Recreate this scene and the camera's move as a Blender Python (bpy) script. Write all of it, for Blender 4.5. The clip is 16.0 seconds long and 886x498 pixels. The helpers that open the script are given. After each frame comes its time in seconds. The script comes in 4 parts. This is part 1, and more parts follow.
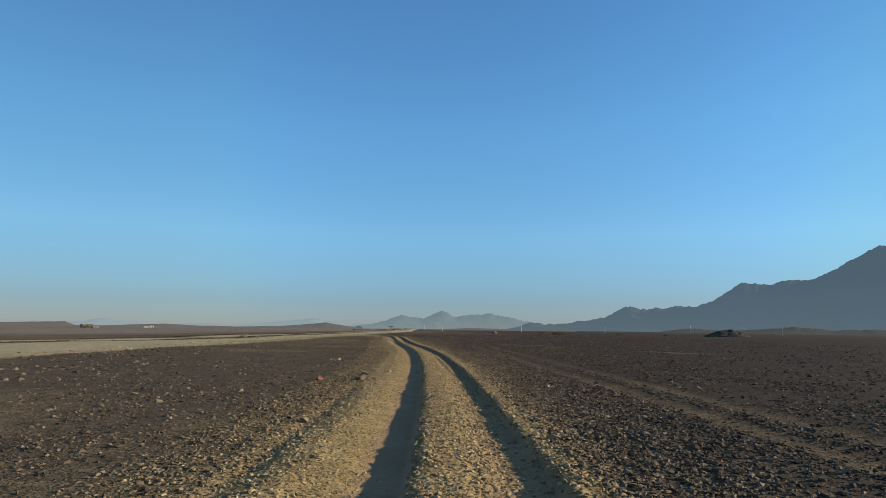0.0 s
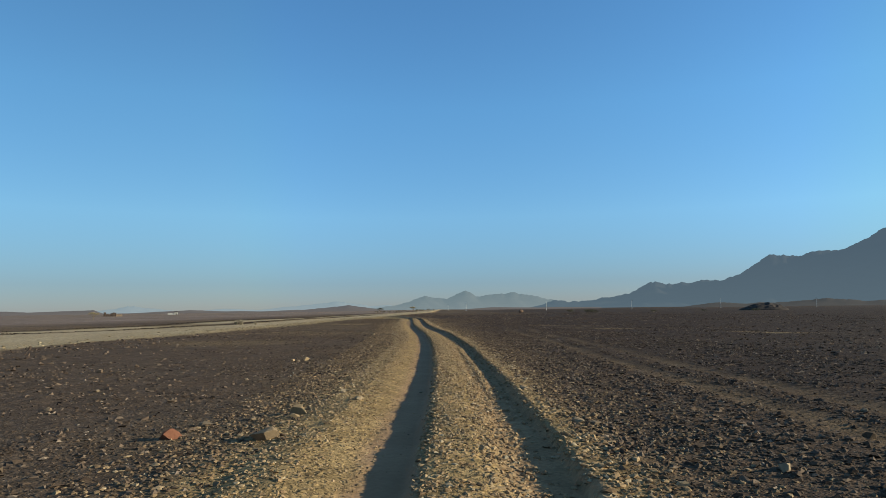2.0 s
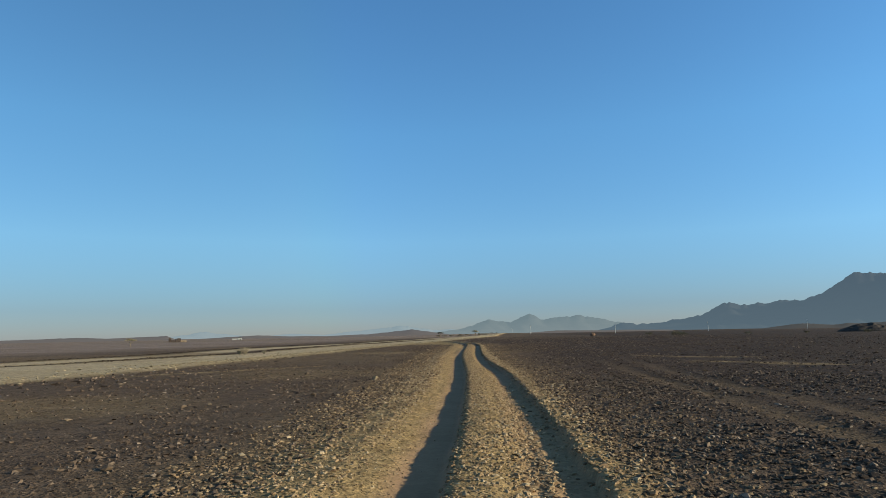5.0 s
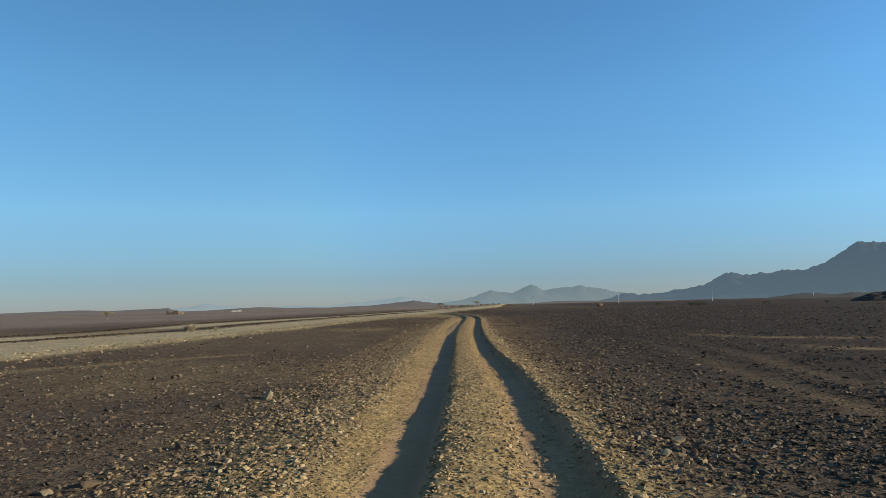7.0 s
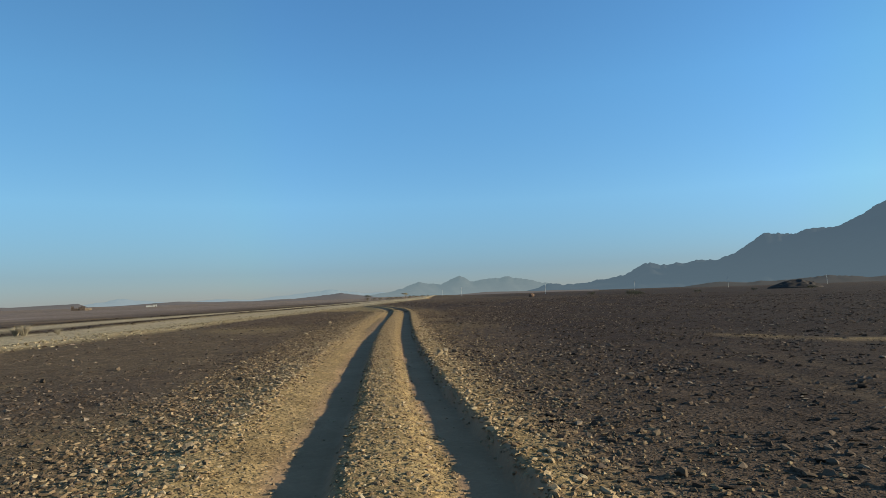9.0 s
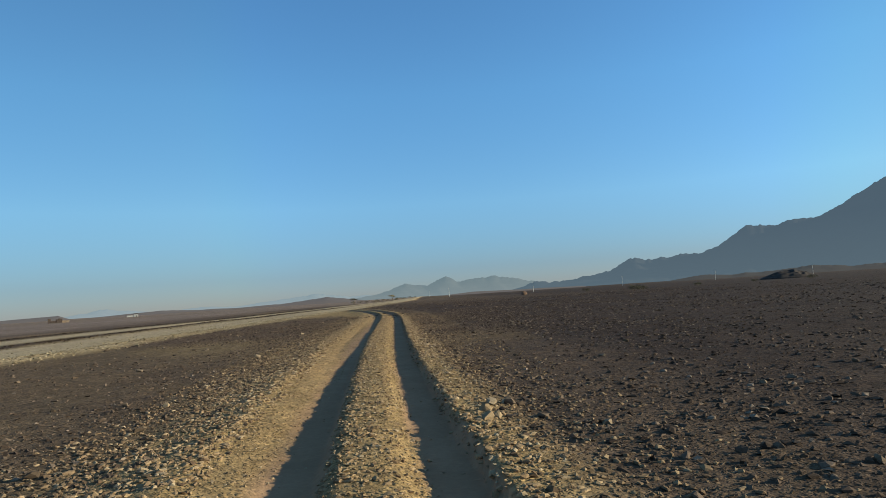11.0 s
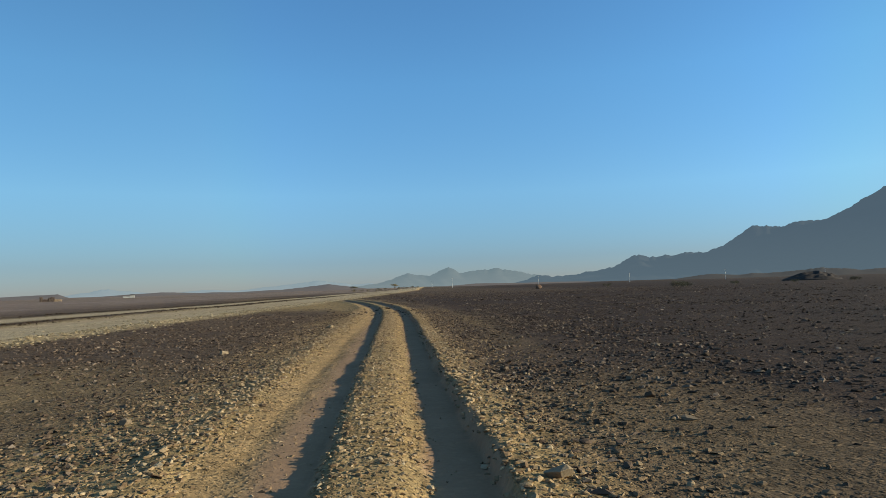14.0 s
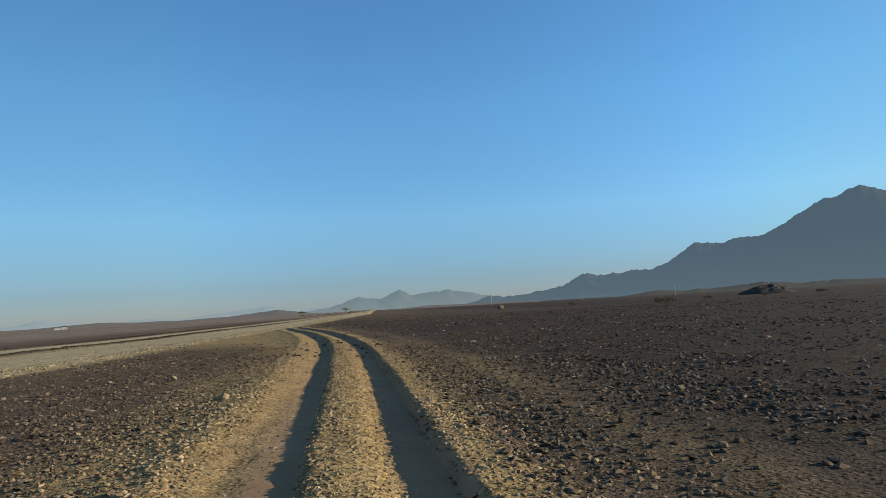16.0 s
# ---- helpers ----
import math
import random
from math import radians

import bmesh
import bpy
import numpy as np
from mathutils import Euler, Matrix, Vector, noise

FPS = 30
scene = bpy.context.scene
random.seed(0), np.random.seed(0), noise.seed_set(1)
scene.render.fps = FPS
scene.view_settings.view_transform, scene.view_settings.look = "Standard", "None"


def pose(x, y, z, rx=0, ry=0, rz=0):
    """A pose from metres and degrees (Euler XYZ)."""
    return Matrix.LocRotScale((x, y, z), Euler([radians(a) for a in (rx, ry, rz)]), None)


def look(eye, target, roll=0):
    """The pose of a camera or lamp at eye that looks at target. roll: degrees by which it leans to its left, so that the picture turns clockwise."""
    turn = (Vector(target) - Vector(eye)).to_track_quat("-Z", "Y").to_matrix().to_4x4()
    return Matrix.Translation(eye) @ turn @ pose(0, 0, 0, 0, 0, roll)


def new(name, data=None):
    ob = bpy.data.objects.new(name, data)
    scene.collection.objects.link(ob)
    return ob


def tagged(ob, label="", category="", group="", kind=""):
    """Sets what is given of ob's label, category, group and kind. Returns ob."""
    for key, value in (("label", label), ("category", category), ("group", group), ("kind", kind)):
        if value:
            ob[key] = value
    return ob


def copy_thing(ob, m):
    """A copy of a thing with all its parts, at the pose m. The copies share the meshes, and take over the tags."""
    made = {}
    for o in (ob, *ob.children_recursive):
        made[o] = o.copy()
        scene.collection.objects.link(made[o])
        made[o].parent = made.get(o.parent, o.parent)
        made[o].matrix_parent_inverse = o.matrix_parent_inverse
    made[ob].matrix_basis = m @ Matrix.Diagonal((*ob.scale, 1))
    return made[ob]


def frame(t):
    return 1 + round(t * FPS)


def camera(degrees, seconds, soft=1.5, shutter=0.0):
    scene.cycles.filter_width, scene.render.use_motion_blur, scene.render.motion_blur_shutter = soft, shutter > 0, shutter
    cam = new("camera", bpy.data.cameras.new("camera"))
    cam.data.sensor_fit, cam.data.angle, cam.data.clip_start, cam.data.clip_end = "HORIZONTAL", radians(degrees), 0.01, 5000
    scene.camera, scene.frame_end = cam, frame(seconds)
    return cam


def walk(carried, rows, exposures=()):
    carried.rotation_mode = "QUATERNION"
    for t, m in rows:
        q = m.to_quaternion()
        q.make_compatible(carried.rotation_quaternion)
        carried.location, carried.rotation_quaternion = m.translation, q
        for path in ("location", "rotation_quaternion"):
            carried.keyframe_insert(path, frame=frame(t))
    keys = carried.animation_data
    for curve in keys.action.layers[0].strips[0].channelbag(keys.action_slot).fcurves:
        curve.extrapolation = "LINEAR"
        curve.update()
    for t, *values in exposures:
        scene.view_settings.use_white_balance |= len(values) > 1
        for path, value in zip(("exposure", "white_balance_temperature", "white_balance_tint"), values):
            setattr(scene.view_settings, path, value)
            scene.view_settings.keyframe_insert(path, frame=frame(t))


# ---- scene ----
cam = camera(68.63, 16.0, soft=0.6)
# seconds, x, y, z, heading, tilt up, lean to the right
ROWS = [
    (0.0, 0.000, -0.000, 1.686, -0.06, 7.02, -0.69),
    (0.5, -0.025, 3.158, 1.665, 0.66, 6.91, -0.03),
    (1.0, 0.022, 6.374, 1.689, 0.53, 6.14, 1.26),
    (1.5, 0.024, 9.534, 1.661, -0.08, 6.29, -0.10),
    (2.0, -0.013, 12.750, 1.658, 1.86, 5.29, 0.70),
    (2.5, -0.005, 15.929, 1.690, 1.51, 5.15, 1.20),
    (3.0, -0.023, 19.137, 1.627, 3.07, 4.50, 1.64),
    (3.5, -0.014, 22.499, 1.653, 3.82, 4.65, 0.98),
    (4.0, -0.099, 25.779, 1.662, 4.46, 6.91, 0.26),
    (4.5, -0.231, 28.918, 1.580, 7.10, 9.08, 0.85),
    (4.7, -0.292, 30.150, 1.596, 7.35, 8.50, 1.04),
    (6.8, -1.062, 42.900, 1.663, 7.65, 5.16, 0.94),
    (7.0, -1.149, 44.000, 1.663, 7.58, 4.92, 1.32),
    (7.5, -1.395, 46.717, 1.665, 5.87, 4.79, 1.09),
    (8.0, -1.603, 49.444, 1.659, 3.66, 4.00, 2.24),
    (8.5, -1.821, 52.063, 1.651, 1.88, 4.83, 1.25),
    (9.0, -2.040, 54.627, 1.612, 1.27, 4.02, 1.96),
    (9.2, -2.129, 55.620, 1.609, 0.80, 4.15, 2.50),
    (11.3, -3.146, 64.870, 1.603, -0.10, 3.97, 3.72),
    (11.5, -3.243, 65.915, 1.603, -0.59, 3.65, 3.32),
    (12.0, -3.498, 68.673, 1.635, 0.44, 3.79, 3.49),
    (12.5, -3.773, 71.565, 1.640, -0.79, 3.70, 1.76),
    (13.0, -4.010, 74.515, 1.674, 0.67, 3.16, 1.79),
    (13.5, -4.400, 77.402, 1.606, 1.38, 4.11, 1.26),
    (14.0, -4.725, 80.407, 1.618, 0.29, 3.24, 1.78),
    (14.5, -5.038, 83.549, 1.615, -0.24, 3.74, 2.47),
    (15.0, -5.369, 86.610, 1.639, -0.80, 4.80, 2.82),
    (15.5, -5.627, 89.751, 1.658, -2.69, 4.26, 2.91),
    (16.0, -5.923, 93.003, 1.656, -4.16, 5.00, 3.21),
]
EXPOSURE, KELVIN, TINT = 0.6, 6650, 0
walk(cam, [(t, pose(x, y, z, 0, 0, yaw) @ pose(0, 0, 0, 90 + pitch) @ pose(0, 0, 0, 0, 0, -roll)) for t, x, y, z, yaw, pitch, roll in ROWS],
     exposures=[(0.0, EXPOSURE, KELVIN, TINT), (16.0, EXPOSURE, KELVIN, TINT)])

# ---- daylight: a low sun on the right, a clear sky ----
SUN_AZ, SUN_EL = 92.0, 15.0
world = bpy.data.worlds.new("sky")
scene.world = world
world.use_nodes = True
wn = world.node_tree
wn.nodes.clear()
sky = wn.nodes.new("ShaderNodeTexSky")
sky.sky_type = "NISHITA"
sky.sun_disc = False
sky.sun_elevation = radians(SUN_EL)
sky.sun_rotation = radians(SUN_AZ)
sky.altitude = 1200
sky.air_density, sky.dust_density, sky.ozone_density = 1.0, 0.25, 5.0
wbg = wn.nodes.new("ShaderNodeBackground")
wbg.inputs["Strength"].default_value = 0.15
wout = wn.nodes.new("ShaderNodeOutputWorld")
# sky tint by height: duller towards the horizon, warmed overhead to soften blue fill
wco = wn.nodes.new("ShaderNodeTexCoord")
wsep = wn.nodes.new("ShaderNodeSeparateXYZ")
wn.links.new(wco.outputs["Generated"], wsep.inputs["Vector"])
wramp = wn.nodes.new("ShaderNodeValToRGB")
for at, tone in ((0.0, (0.405, 0.378, 0.480)), (0.04, (0.470, 0.445, 0.520)), (0.14, (0.81, 0.815, 0.795)), (0.30, (0.89, 1.01, 0.985)), (0.5, (0.86, 1.01, 1.03)), (0.65, (1.0, 1.0, 0.92)), (1.0, (1.2, 1.02, 0.80))):
    el = wramp.color_ramp.elements.new(at) if at not in (0.0, 1.0) else wramp.color_ramp.elements[0 if at == 0.0 else -1]
    el.position, el.color = at, (*tone, 1)
wn.links.new(wsep.outputs["Z"], wramp.inputs["Fac"])
# sky tint by side: dims both sides and lifts the middle, evening the sky
wside = wn.nodes.new("ShaderNodeMapRange")
wside.inputs["From Min"].default_value, wside.inputs["From Max"].default_value = -1.0, 1.0
wn.links.new(wsep.outputs["X"], wside.inputs["Value"])
weven = wn.nodes.new("ShaderNodeValToRGB")
weven.color_ramp.interpolation = "B_SPLINE"
for at, tone in ((0.0, 0.74), (0.20, 0.77), (0.42, 1.12), (0.60, 1.42), (0.80, 0.84), (1.0, 0.90)):
    el = weven.color_ramp.elements.new(at) if at not in (0.0, 1.0) else weven.color_ramp.elements[0 if at == 0.0 else -1]
    el.position, el.color = at, (tone * (1.0 + 0.07 * at), tone, tone * (0.985 - 0.08 * at), 1)
wn.links.new(wside.outputs["Result"], weven.inputs["Fac"])
wmul = wn.nodes.new("ShaderNodeMix")
wmul.data_type, wmul.blend_type = "RGBA", "MULTIPLY"
wmul.inputs["Factor"].default_value = 1.0
wn.links.new(sky.outputs["Color"], wmul.inputs["A"])
wn.links.new(wramp.outputs["Color"], wmul.inputs["B"])
wmul2 = wn.nodes.new("ShaderNodeMix")
wmul2.data_type, wmul2.blend_type = "RGBA", "MULTIPLY"
wmul2.inputs["Factor"].default_value = 1.0
wn.links.new(wmul.outputs["Result"], wmul2.inputs["A"])
wn.links.new(weven.outputs["Color"], wmul2.inputs["B"])
wn.links.new(wmul2.outputs["Result"], wbg.inputs["Color"])
wn.links.new(wbg.outputs["Background"], wout.inputs["Surface"])

sun_data = bpy.data.lights.new("sun", "SUN")
sun_data.energy, sun_data.angle, sun_data.color = 4.85, radians(0.53), (1.0, 0.91, 0.74)
sun_ob = new("sun", sun_data)
SUN_DIR = Vector((math.sin(radians(SUN_AZ)) * math.cos(radians(SUN_EL)), math.cos(radians(SUN_AZ)) * math.cos(radians(SUN_EL)), math.sin(radians(SUN_EL))))
sun_ob.matrix_world = look(SUN_DIR * 60, (0, 0, 0))


# ---- materials ----
def nodes_of(name, rough=0.9):
    m = bpy.data.materials.new(name)
    m.use_nodes = True
    nt = m.node_tree
    bsdf = nt.nodes["Principled BSDF"]
    bsdf.inputs["Roughness"].default_value = rough
    bsdf.inputs["Specular IOR Level"].default_value = 0.06
    return m, nt, bsdf


def add(nt, kind, **values):
    n = nt.nodes.new(kind)
    for key, value in values.items():
        if key in n.inputs:
            n.inputs[key].default_value = value
    return n


def noise_at(nt, vec, scale, detail=5.0, rough=0.6):
    n = add(nt, "ShaderNodeTexNoise", Scale=scale, Detail=detail, Roughness=rough)
    nt.links.new(vec, n.inputs["Vector"])
    return n.outputs["Fac"]


def ramp(nt, fac, stops):
    r = nt.nodes.new("ShaderNodeValToRGB")
    els = r.color_ramp.elements
    while len(els) < len(stops):
        els.new(0.5)
    for e, (at, col) in zip(els, stops):
        e.position, e.color = at, (*col, 1)
    nt.links.new(fac, r.inputs["Fac"])
    return r.outputs["Color"]


def blend(nt, fac, a, b, mode="MIX"):
    n = nt.nodes.new("ShaderNodeMix")
    n.data_type, n.blend_type = "RGBA", mode
    for sock, val in ((n.inputs["Factor"], fac), (n.inputs["A"], a), (n.inputs["B"], b)):
        if hasattr(val, "links"):
            nt.links.new(val, sock)
        else:
            sock.default_value = val
    return n.outputs["Result"]


def bump(nt, bsdf, height, strength, distance, under=None):
    b = add(nt, "ShaderNodeBump", Strength=strength, Distance=distance)
    nt.links.new(height, b.inputs["Height"])
    if under is not None:
        nt.links.new(under, b.inputs["Normal"])
    nt.links.new(b.outputs["Normal"], bsdf.inputs["Normal"])
    return b.outputs["Normal"]


def position(nt):
    return nt.nodes.new("ShaderNodeNewGeometry").outputs["Position"]


def ground_material():
    m, nt, bsdf = nodes_of("desert_ground", 0.95)
    pos = position(nt)
    big = noise_at(nt, pos, 0.05, 4)
    mid = noise_at(nt, pos, 0.9, 6, 0.65)
    fine = noise_at(nt, pos, 14, 6, 0.7)
    dark = ramp(nt, mid, [(0.25, (0.076, 0.050, 0.035)), (0.55, (0.103, 0.069, 0.047)), (0.8, (0.132, 0.088, 0.060))])
    dark = blend(nt, ramp(nt, big, [(0.4, (0, 0, 0)), (0.7, (0.319, 0.269, 0.214))]), dark, (0.114, 0.066, 0.042, 1))
    sand = ramp(nt, mid, [(0.2, (0.216, 0.138, 0.065)), (0.5, (0.292, 0.193, 0.090)), (0.8, (0.343, 0.236, 0.118))])
    mask = nt.nodes.new("ShaderNodeAttribute")
    mask.attribute_name = "sand"
    broken = nt.nodes.new("ShaderNodeMath")
    broken.operation = "MULTIPLY_ADD"
    nt.links.new(fine, broken.inputs[0])
    broken.inputs[1].default_value = 0.7
    broken.inputs[2].default_value = -0.35
    total = nt.nodes.new("ShaderNodeMath")
    total.operation, total.use_clamp = "ADD", True
    nt.links.new(mask.outputs["Fac"], total.inputs[0])
    nt.links.new(broken.outputs[0], total.inputs[1])
    col = blend(nt, total.outputs[0], dark, sand)
    varnish = nt.nodes.new("ShaderNodeAttribute")
    varnish.attribute_name = "varnish"
    col = blend(nt, varnish.outputs["Fac"], col, (0.049, 0.031, 0.023, 1))
    marl = nt.nodes.new("ShaderNodeAttribute")
    marl.attribute_name = "marl"
    col = blend(nt, marl.outputs["Fac"], col, ramp(nt, mid, [(0.25, (0.380, 0.282, 0.172)), (0.7, (0.480, 0.366, 0.232))]))
    far_pale = nt.nodes.new("ShaderNodeAttribute")
    far_pale.attribute_name = "far_pale"
    col = blend(nt, far_pale.outputs["Fac"], col, ramp(nt, big, [(0.3, (0.190, 0.132, 0.104)), (0.7, (0.290, 0.210, 0.168))]))
    packed = nt.nodes.new("ShaderNodeAttribute")
    packed.attribute_name = "packed"
    col = blend(nt, packed.outputs["Fac"], col, ramp(nt, mid, [(0.3, (0.277, 0.164, 0.094)), (0.7, (0.358, 0.215, 0.125))]))
    grit = add(nt, "ShaderNodeTexVoronoi", Scale=22.0)
    nt.links.new(pos, grit.inputs["Vector"])
    speck = ramp(nt, grit.outputs["Color"], [(0.0, (0.45, 0.44, 0.43)), (0.45, (0.9, 0.9, 0.9)), (0.8, (1.2, 1.18, 1.15)), (1.0, (1.75, 1.68, 1.58))])
    patches = add(nt, "ShaderNodeTexVoronoi", Scale=5.0)
    nt.links.new(pos, patches.inputs["Vector"])
    coarse = ramp(nt, patches.outputs["Color"], [(0.0, (0.6, 0.59, 0.58)), (0.5, (1, 1, 1)), (1.0, (1.4, 1.36, 1.3))])
    both = blend(nt, 0.75, speck, coarse, "MULTIPLY")
    even = nt.nodes.new("ShaderNodeMath")
    even.operation = "MULTIPLY_ADD"
    nt.links.new(packed.outputs["Fac"], even.inputs[0])
    even.inputs[1].default_value, even.inputs[2].default_value = -0.75, 0.9
    col = blend(nt, even.outputs[0], col, both, "MULTIPLY")
    nt.links.new(col, bsdf.inputs["Base Color"])
    # broken stones bedded in the soil, but not on the packed floor of the ruts
    def bedded(scale):
        v = add(nt, "ShaderNodeTexVoronoi", Scale=scale)
        v.feature = "F1"
        shift = nt.nodes.new("ShaderNodeVectorMath")
        shift.operation = "MULTIPLY_ADD"
        nt.links.new(pos, shift.inputs[0])
        shift.inputs[1].default_value = (1.0, 1.25, 1.0)
        warp = add(nt, "ShaderNodeTexNoise", Scale=9.0, Detail=2.0)
        nt.links.new(pos, warp.inputs["Vector"])
        small = nt.nodes.new("ShaderNodeVectorMath")
        small.operation = "SCALE"
        small.inputs["Scale"].default_value = 0.06
        nt.links.new(warp.outputs["Color"], small.inputs[0])
        nt.links.new(small.outputs[0], shift.inputs[2])
        nt.links.new(shift.outputs[0], v.inputs["Vector"])
        dome = nt.nodes.new("ShaderNodeMapRange")
        dome.inputs["From Min"].default_value, dome.inputs["From Max"].default_value = 0.15, 0.5
        dome.inputs["To Min"].default_value, dome.inputs["To Max"].default_value = 1.0, 0.0
        nt.links.new(v.outputs["Distance"], dome.inputs["Value"])
        pick = nt.nodes.new("ShaderNodeSeparateColor")
        nt.links.new(v.outputs["Color"], pick.inputs["Color"])
        high = nt.nodes.new("ShaderNodeMath")
        high.operation = "MULTIPLY"
        nt.links.new(dome.outputs["Result"], high.inputs[0])
        nt.links.new(pick.outputs[0], high.inputs[1])
        return high.outputs[0]

    loose = nt.nodes.new("ShaderNodeMath")
    loose.operation = "MULTIPLY_ADD"
    nt.links.new(packed.outputs["Fac"], loose.inputs[0])
    loose.inputs[1].default_value, loose.inputs[2].default_value = -0.92, 1.0
    n1 = bump(nt, bsdf, bedded(13.0), 1.0, 0.028)
    nt.links.new(loose.outputs[0], n1.node.inputs["Strength"])
    n2 = bump(nt, bsdf, bedded(34.0), 1.0, 0.012, n1)
    nt.links.new(loose.outputs[0], n2.node.inputs["Strength"])
    bump(nt, bsdf, fine, 0.4, 0.02, n2)
    return m


def stone_material(name, stops, rough=0.9, by_object=False):
    m, nt, bsdf = nodes_of(name, rough)
    if by_object:
        rnd = nt.nodes.new("ShaderNodeObjectInfo").outputs["Random"]
    else:
        rnd = nt.nodes.new("ShaderNodeNewGeometry").outputs["Random Per Island"]
    col = ramp(nt, rnd, stops)
    pos = position(nt)
    grain = noise_at(nt, pos, 30, 5, 0.7)
    col = blend(nt, 0.7, col, ramp(nt, grain, [(0.2, (0.65, 0.63, 0.6)), (0.55, (1, 1, 1)), (0.85, (1.3, 1.25, 1.2))]), "MULTIPLY")
    nt.links.new(col, bsdf.inputs["Base Color"])
    bump(nt, bsdf, grain, 0.4, 0.01)
    return m


def distant_rock(name, rock, haze_glow, low_haze_glow, top):
    # far ranges: bare rock with distance haze put in as emission, graded by height
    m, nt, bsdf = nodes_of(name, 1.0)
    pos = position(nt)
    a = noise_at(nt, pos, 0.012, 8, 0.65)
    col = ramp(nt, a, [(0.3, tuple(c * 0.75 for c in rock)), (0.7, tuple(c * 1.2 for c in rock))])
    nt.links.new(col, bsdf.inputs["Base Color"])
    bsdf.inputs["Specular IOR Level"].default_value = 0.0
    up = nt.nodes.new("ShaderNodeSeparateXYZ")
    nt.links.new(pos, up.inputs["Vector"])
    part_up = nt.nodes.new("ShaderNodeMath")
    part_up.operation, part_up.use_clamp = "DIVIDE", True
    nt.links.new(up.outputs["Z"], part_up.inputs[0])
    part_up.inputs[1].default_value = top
    nt.links.new(ramp(nt, part_up.outputs[0], [(0.0, low_haze_glow), (1.0, haze_glow)]), bsdf.inputs["Emission Color"])
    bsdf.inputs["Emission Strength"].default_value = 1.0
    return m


def plain_material(name, colour, rough=0.8, vary=0.25, scale=3.0):
    m, nt, bsdf = nodes_of(name, rough)
    n = noise_at(nt, position(nt), scale, 6, 0.65)
    nt.links.new(ramp(nt, n, [(0.25, tuple(c * (1 - vary) for c in colour)), (0.75, tuple(min(1, c * (1 + vary)) for c in colour))]), bsdf.inputs["Base Color"])
    bump(nt, bsdf, n, 0.3, 0.02)
    return m


GROUND = ground_material()
PALE_GRAVEL = stone_material("pale_gravel", [(0.0, (0.147, 0.092, 0.053)), (0.25, (0.237, 0.153, 0.085)), (0.6, (0.310, 0.207, 0.113)), (0.93, (0.367, 0.256, 0.149)), (1.0, (0.405, 0.310, 0.199))])
DARK_GRAVEL = stone_material("dark_desert_gravel", [(0.0, (0.041, 0.028, 0.021)), (0.35, (0.081, 0.055, 0.039)), (0.7, (0.120, 0.082, 0.058)), (0.94, (0.163, 0.116, 0.083)), (1.0, (0.243, 0.181, 0.134))])
VARNISHED = stone_material("dark_varnished_gravel", [(0.0, (0.038, 0.026, 0.019)), (0.35, (0.074, 0.050, 0.037)), (0.7, (0.115, 0.079, 0.058)), (0.94, (0.173, 0.124, 0.092)), (1.0, (0.268, 0.199, 0.147))])
ROAD_RUBBLE = stone_material("pale_road_rubble", [(0.0, (0.153, 0.110, 0.063)), (0.5, (0.243, 0.180, 0.105)), (1.0, (0.342, 0.266, 0.167))])
WINDROW = stone_material("dark_brown_spoil", [(0.0, (0.023, 0.015, 0.009)), (0.6, (0.045, 0.029, 0.017)), (1.0, (0.081, 0.054, 0.032))])
OCHRE_GRAVEL = stone_material("ochre_gravel", [(0.0, (0.094, 0.061, 0.039)), (0.4, (0.162, 0.107, 0.064)), (0.8, (0.233, 0.156, 0.090)), (1.0, (0.302, 0.213, 0.126))])
MIXED_GRAVEL = stone_material("ochre_rubble", [(0.0, (0.102, 0.065, 0.042)), (0.4, (0.193, 0.125, 0.073)), (0.8, (0.295, 0.199, 0.115)), (1.0, (0.387, 0.288, 0.182))])
STONE = stone_material("field_stone", [(0.0, (0.058, 0.041, 0.028)), (0.5, (0.117, 0.080, 0.054)), (1.0, (0.207, 0.153, 0.104))], by_object=True)
CREAM_STONE = stone_material("cream_stone", [(0.0, (0.221, 0.155, 0.097)), (1.0, (0.285, 0.213, 0.140))], by_object=True)
RED_STONE = stone_material("red_stone", [(0.0, (0.171, 0.070, 0.042)), (1.0, (0.194, 0.087, 0.053))], by_object=True)
ORANGE_STONE = stone_material("tan_stone", [(0.0, (0.250, 0.170, 0.096)), (1.0, (0.310, 0.222, 0.132))], by_object=True)


# ---- the lie of the land ----
def hashed(ix, iy, seed):
    h = np.sin(ix * 127.1 + iy * 311.7 + seed * 74.7) * 43758.5453
    return h - np.floor(h)


def lumps(x, y, size, seed):
    """Smooth value noise, 0 to 1, with lumps of that size in metres."""
    x, y = x / size, y / size
    ix, iy = np.floor(x), np.floor(y)
    fx, fy = x - ix, y - iy
    fx, fy = fx * fx * (3 - 2 * fx), fy * fy * (3 - 2 * fy)
    a, b = hashed(ix, iy, seed), hashed(ix + 1, iy, seed)
    c, d = hashed(ix, iy + 1, seed), hashed(ix + 1, iy + 1, seed)
    return (a * (1 - fx) + b * fx) * (1 - fy) + (c * (1 - fx) + d * fx) * fy


def step(a, b, v):
    s = np.clip((v - a) / (b - a), 0, 1)
    return s * s * (3 - 2 * s)


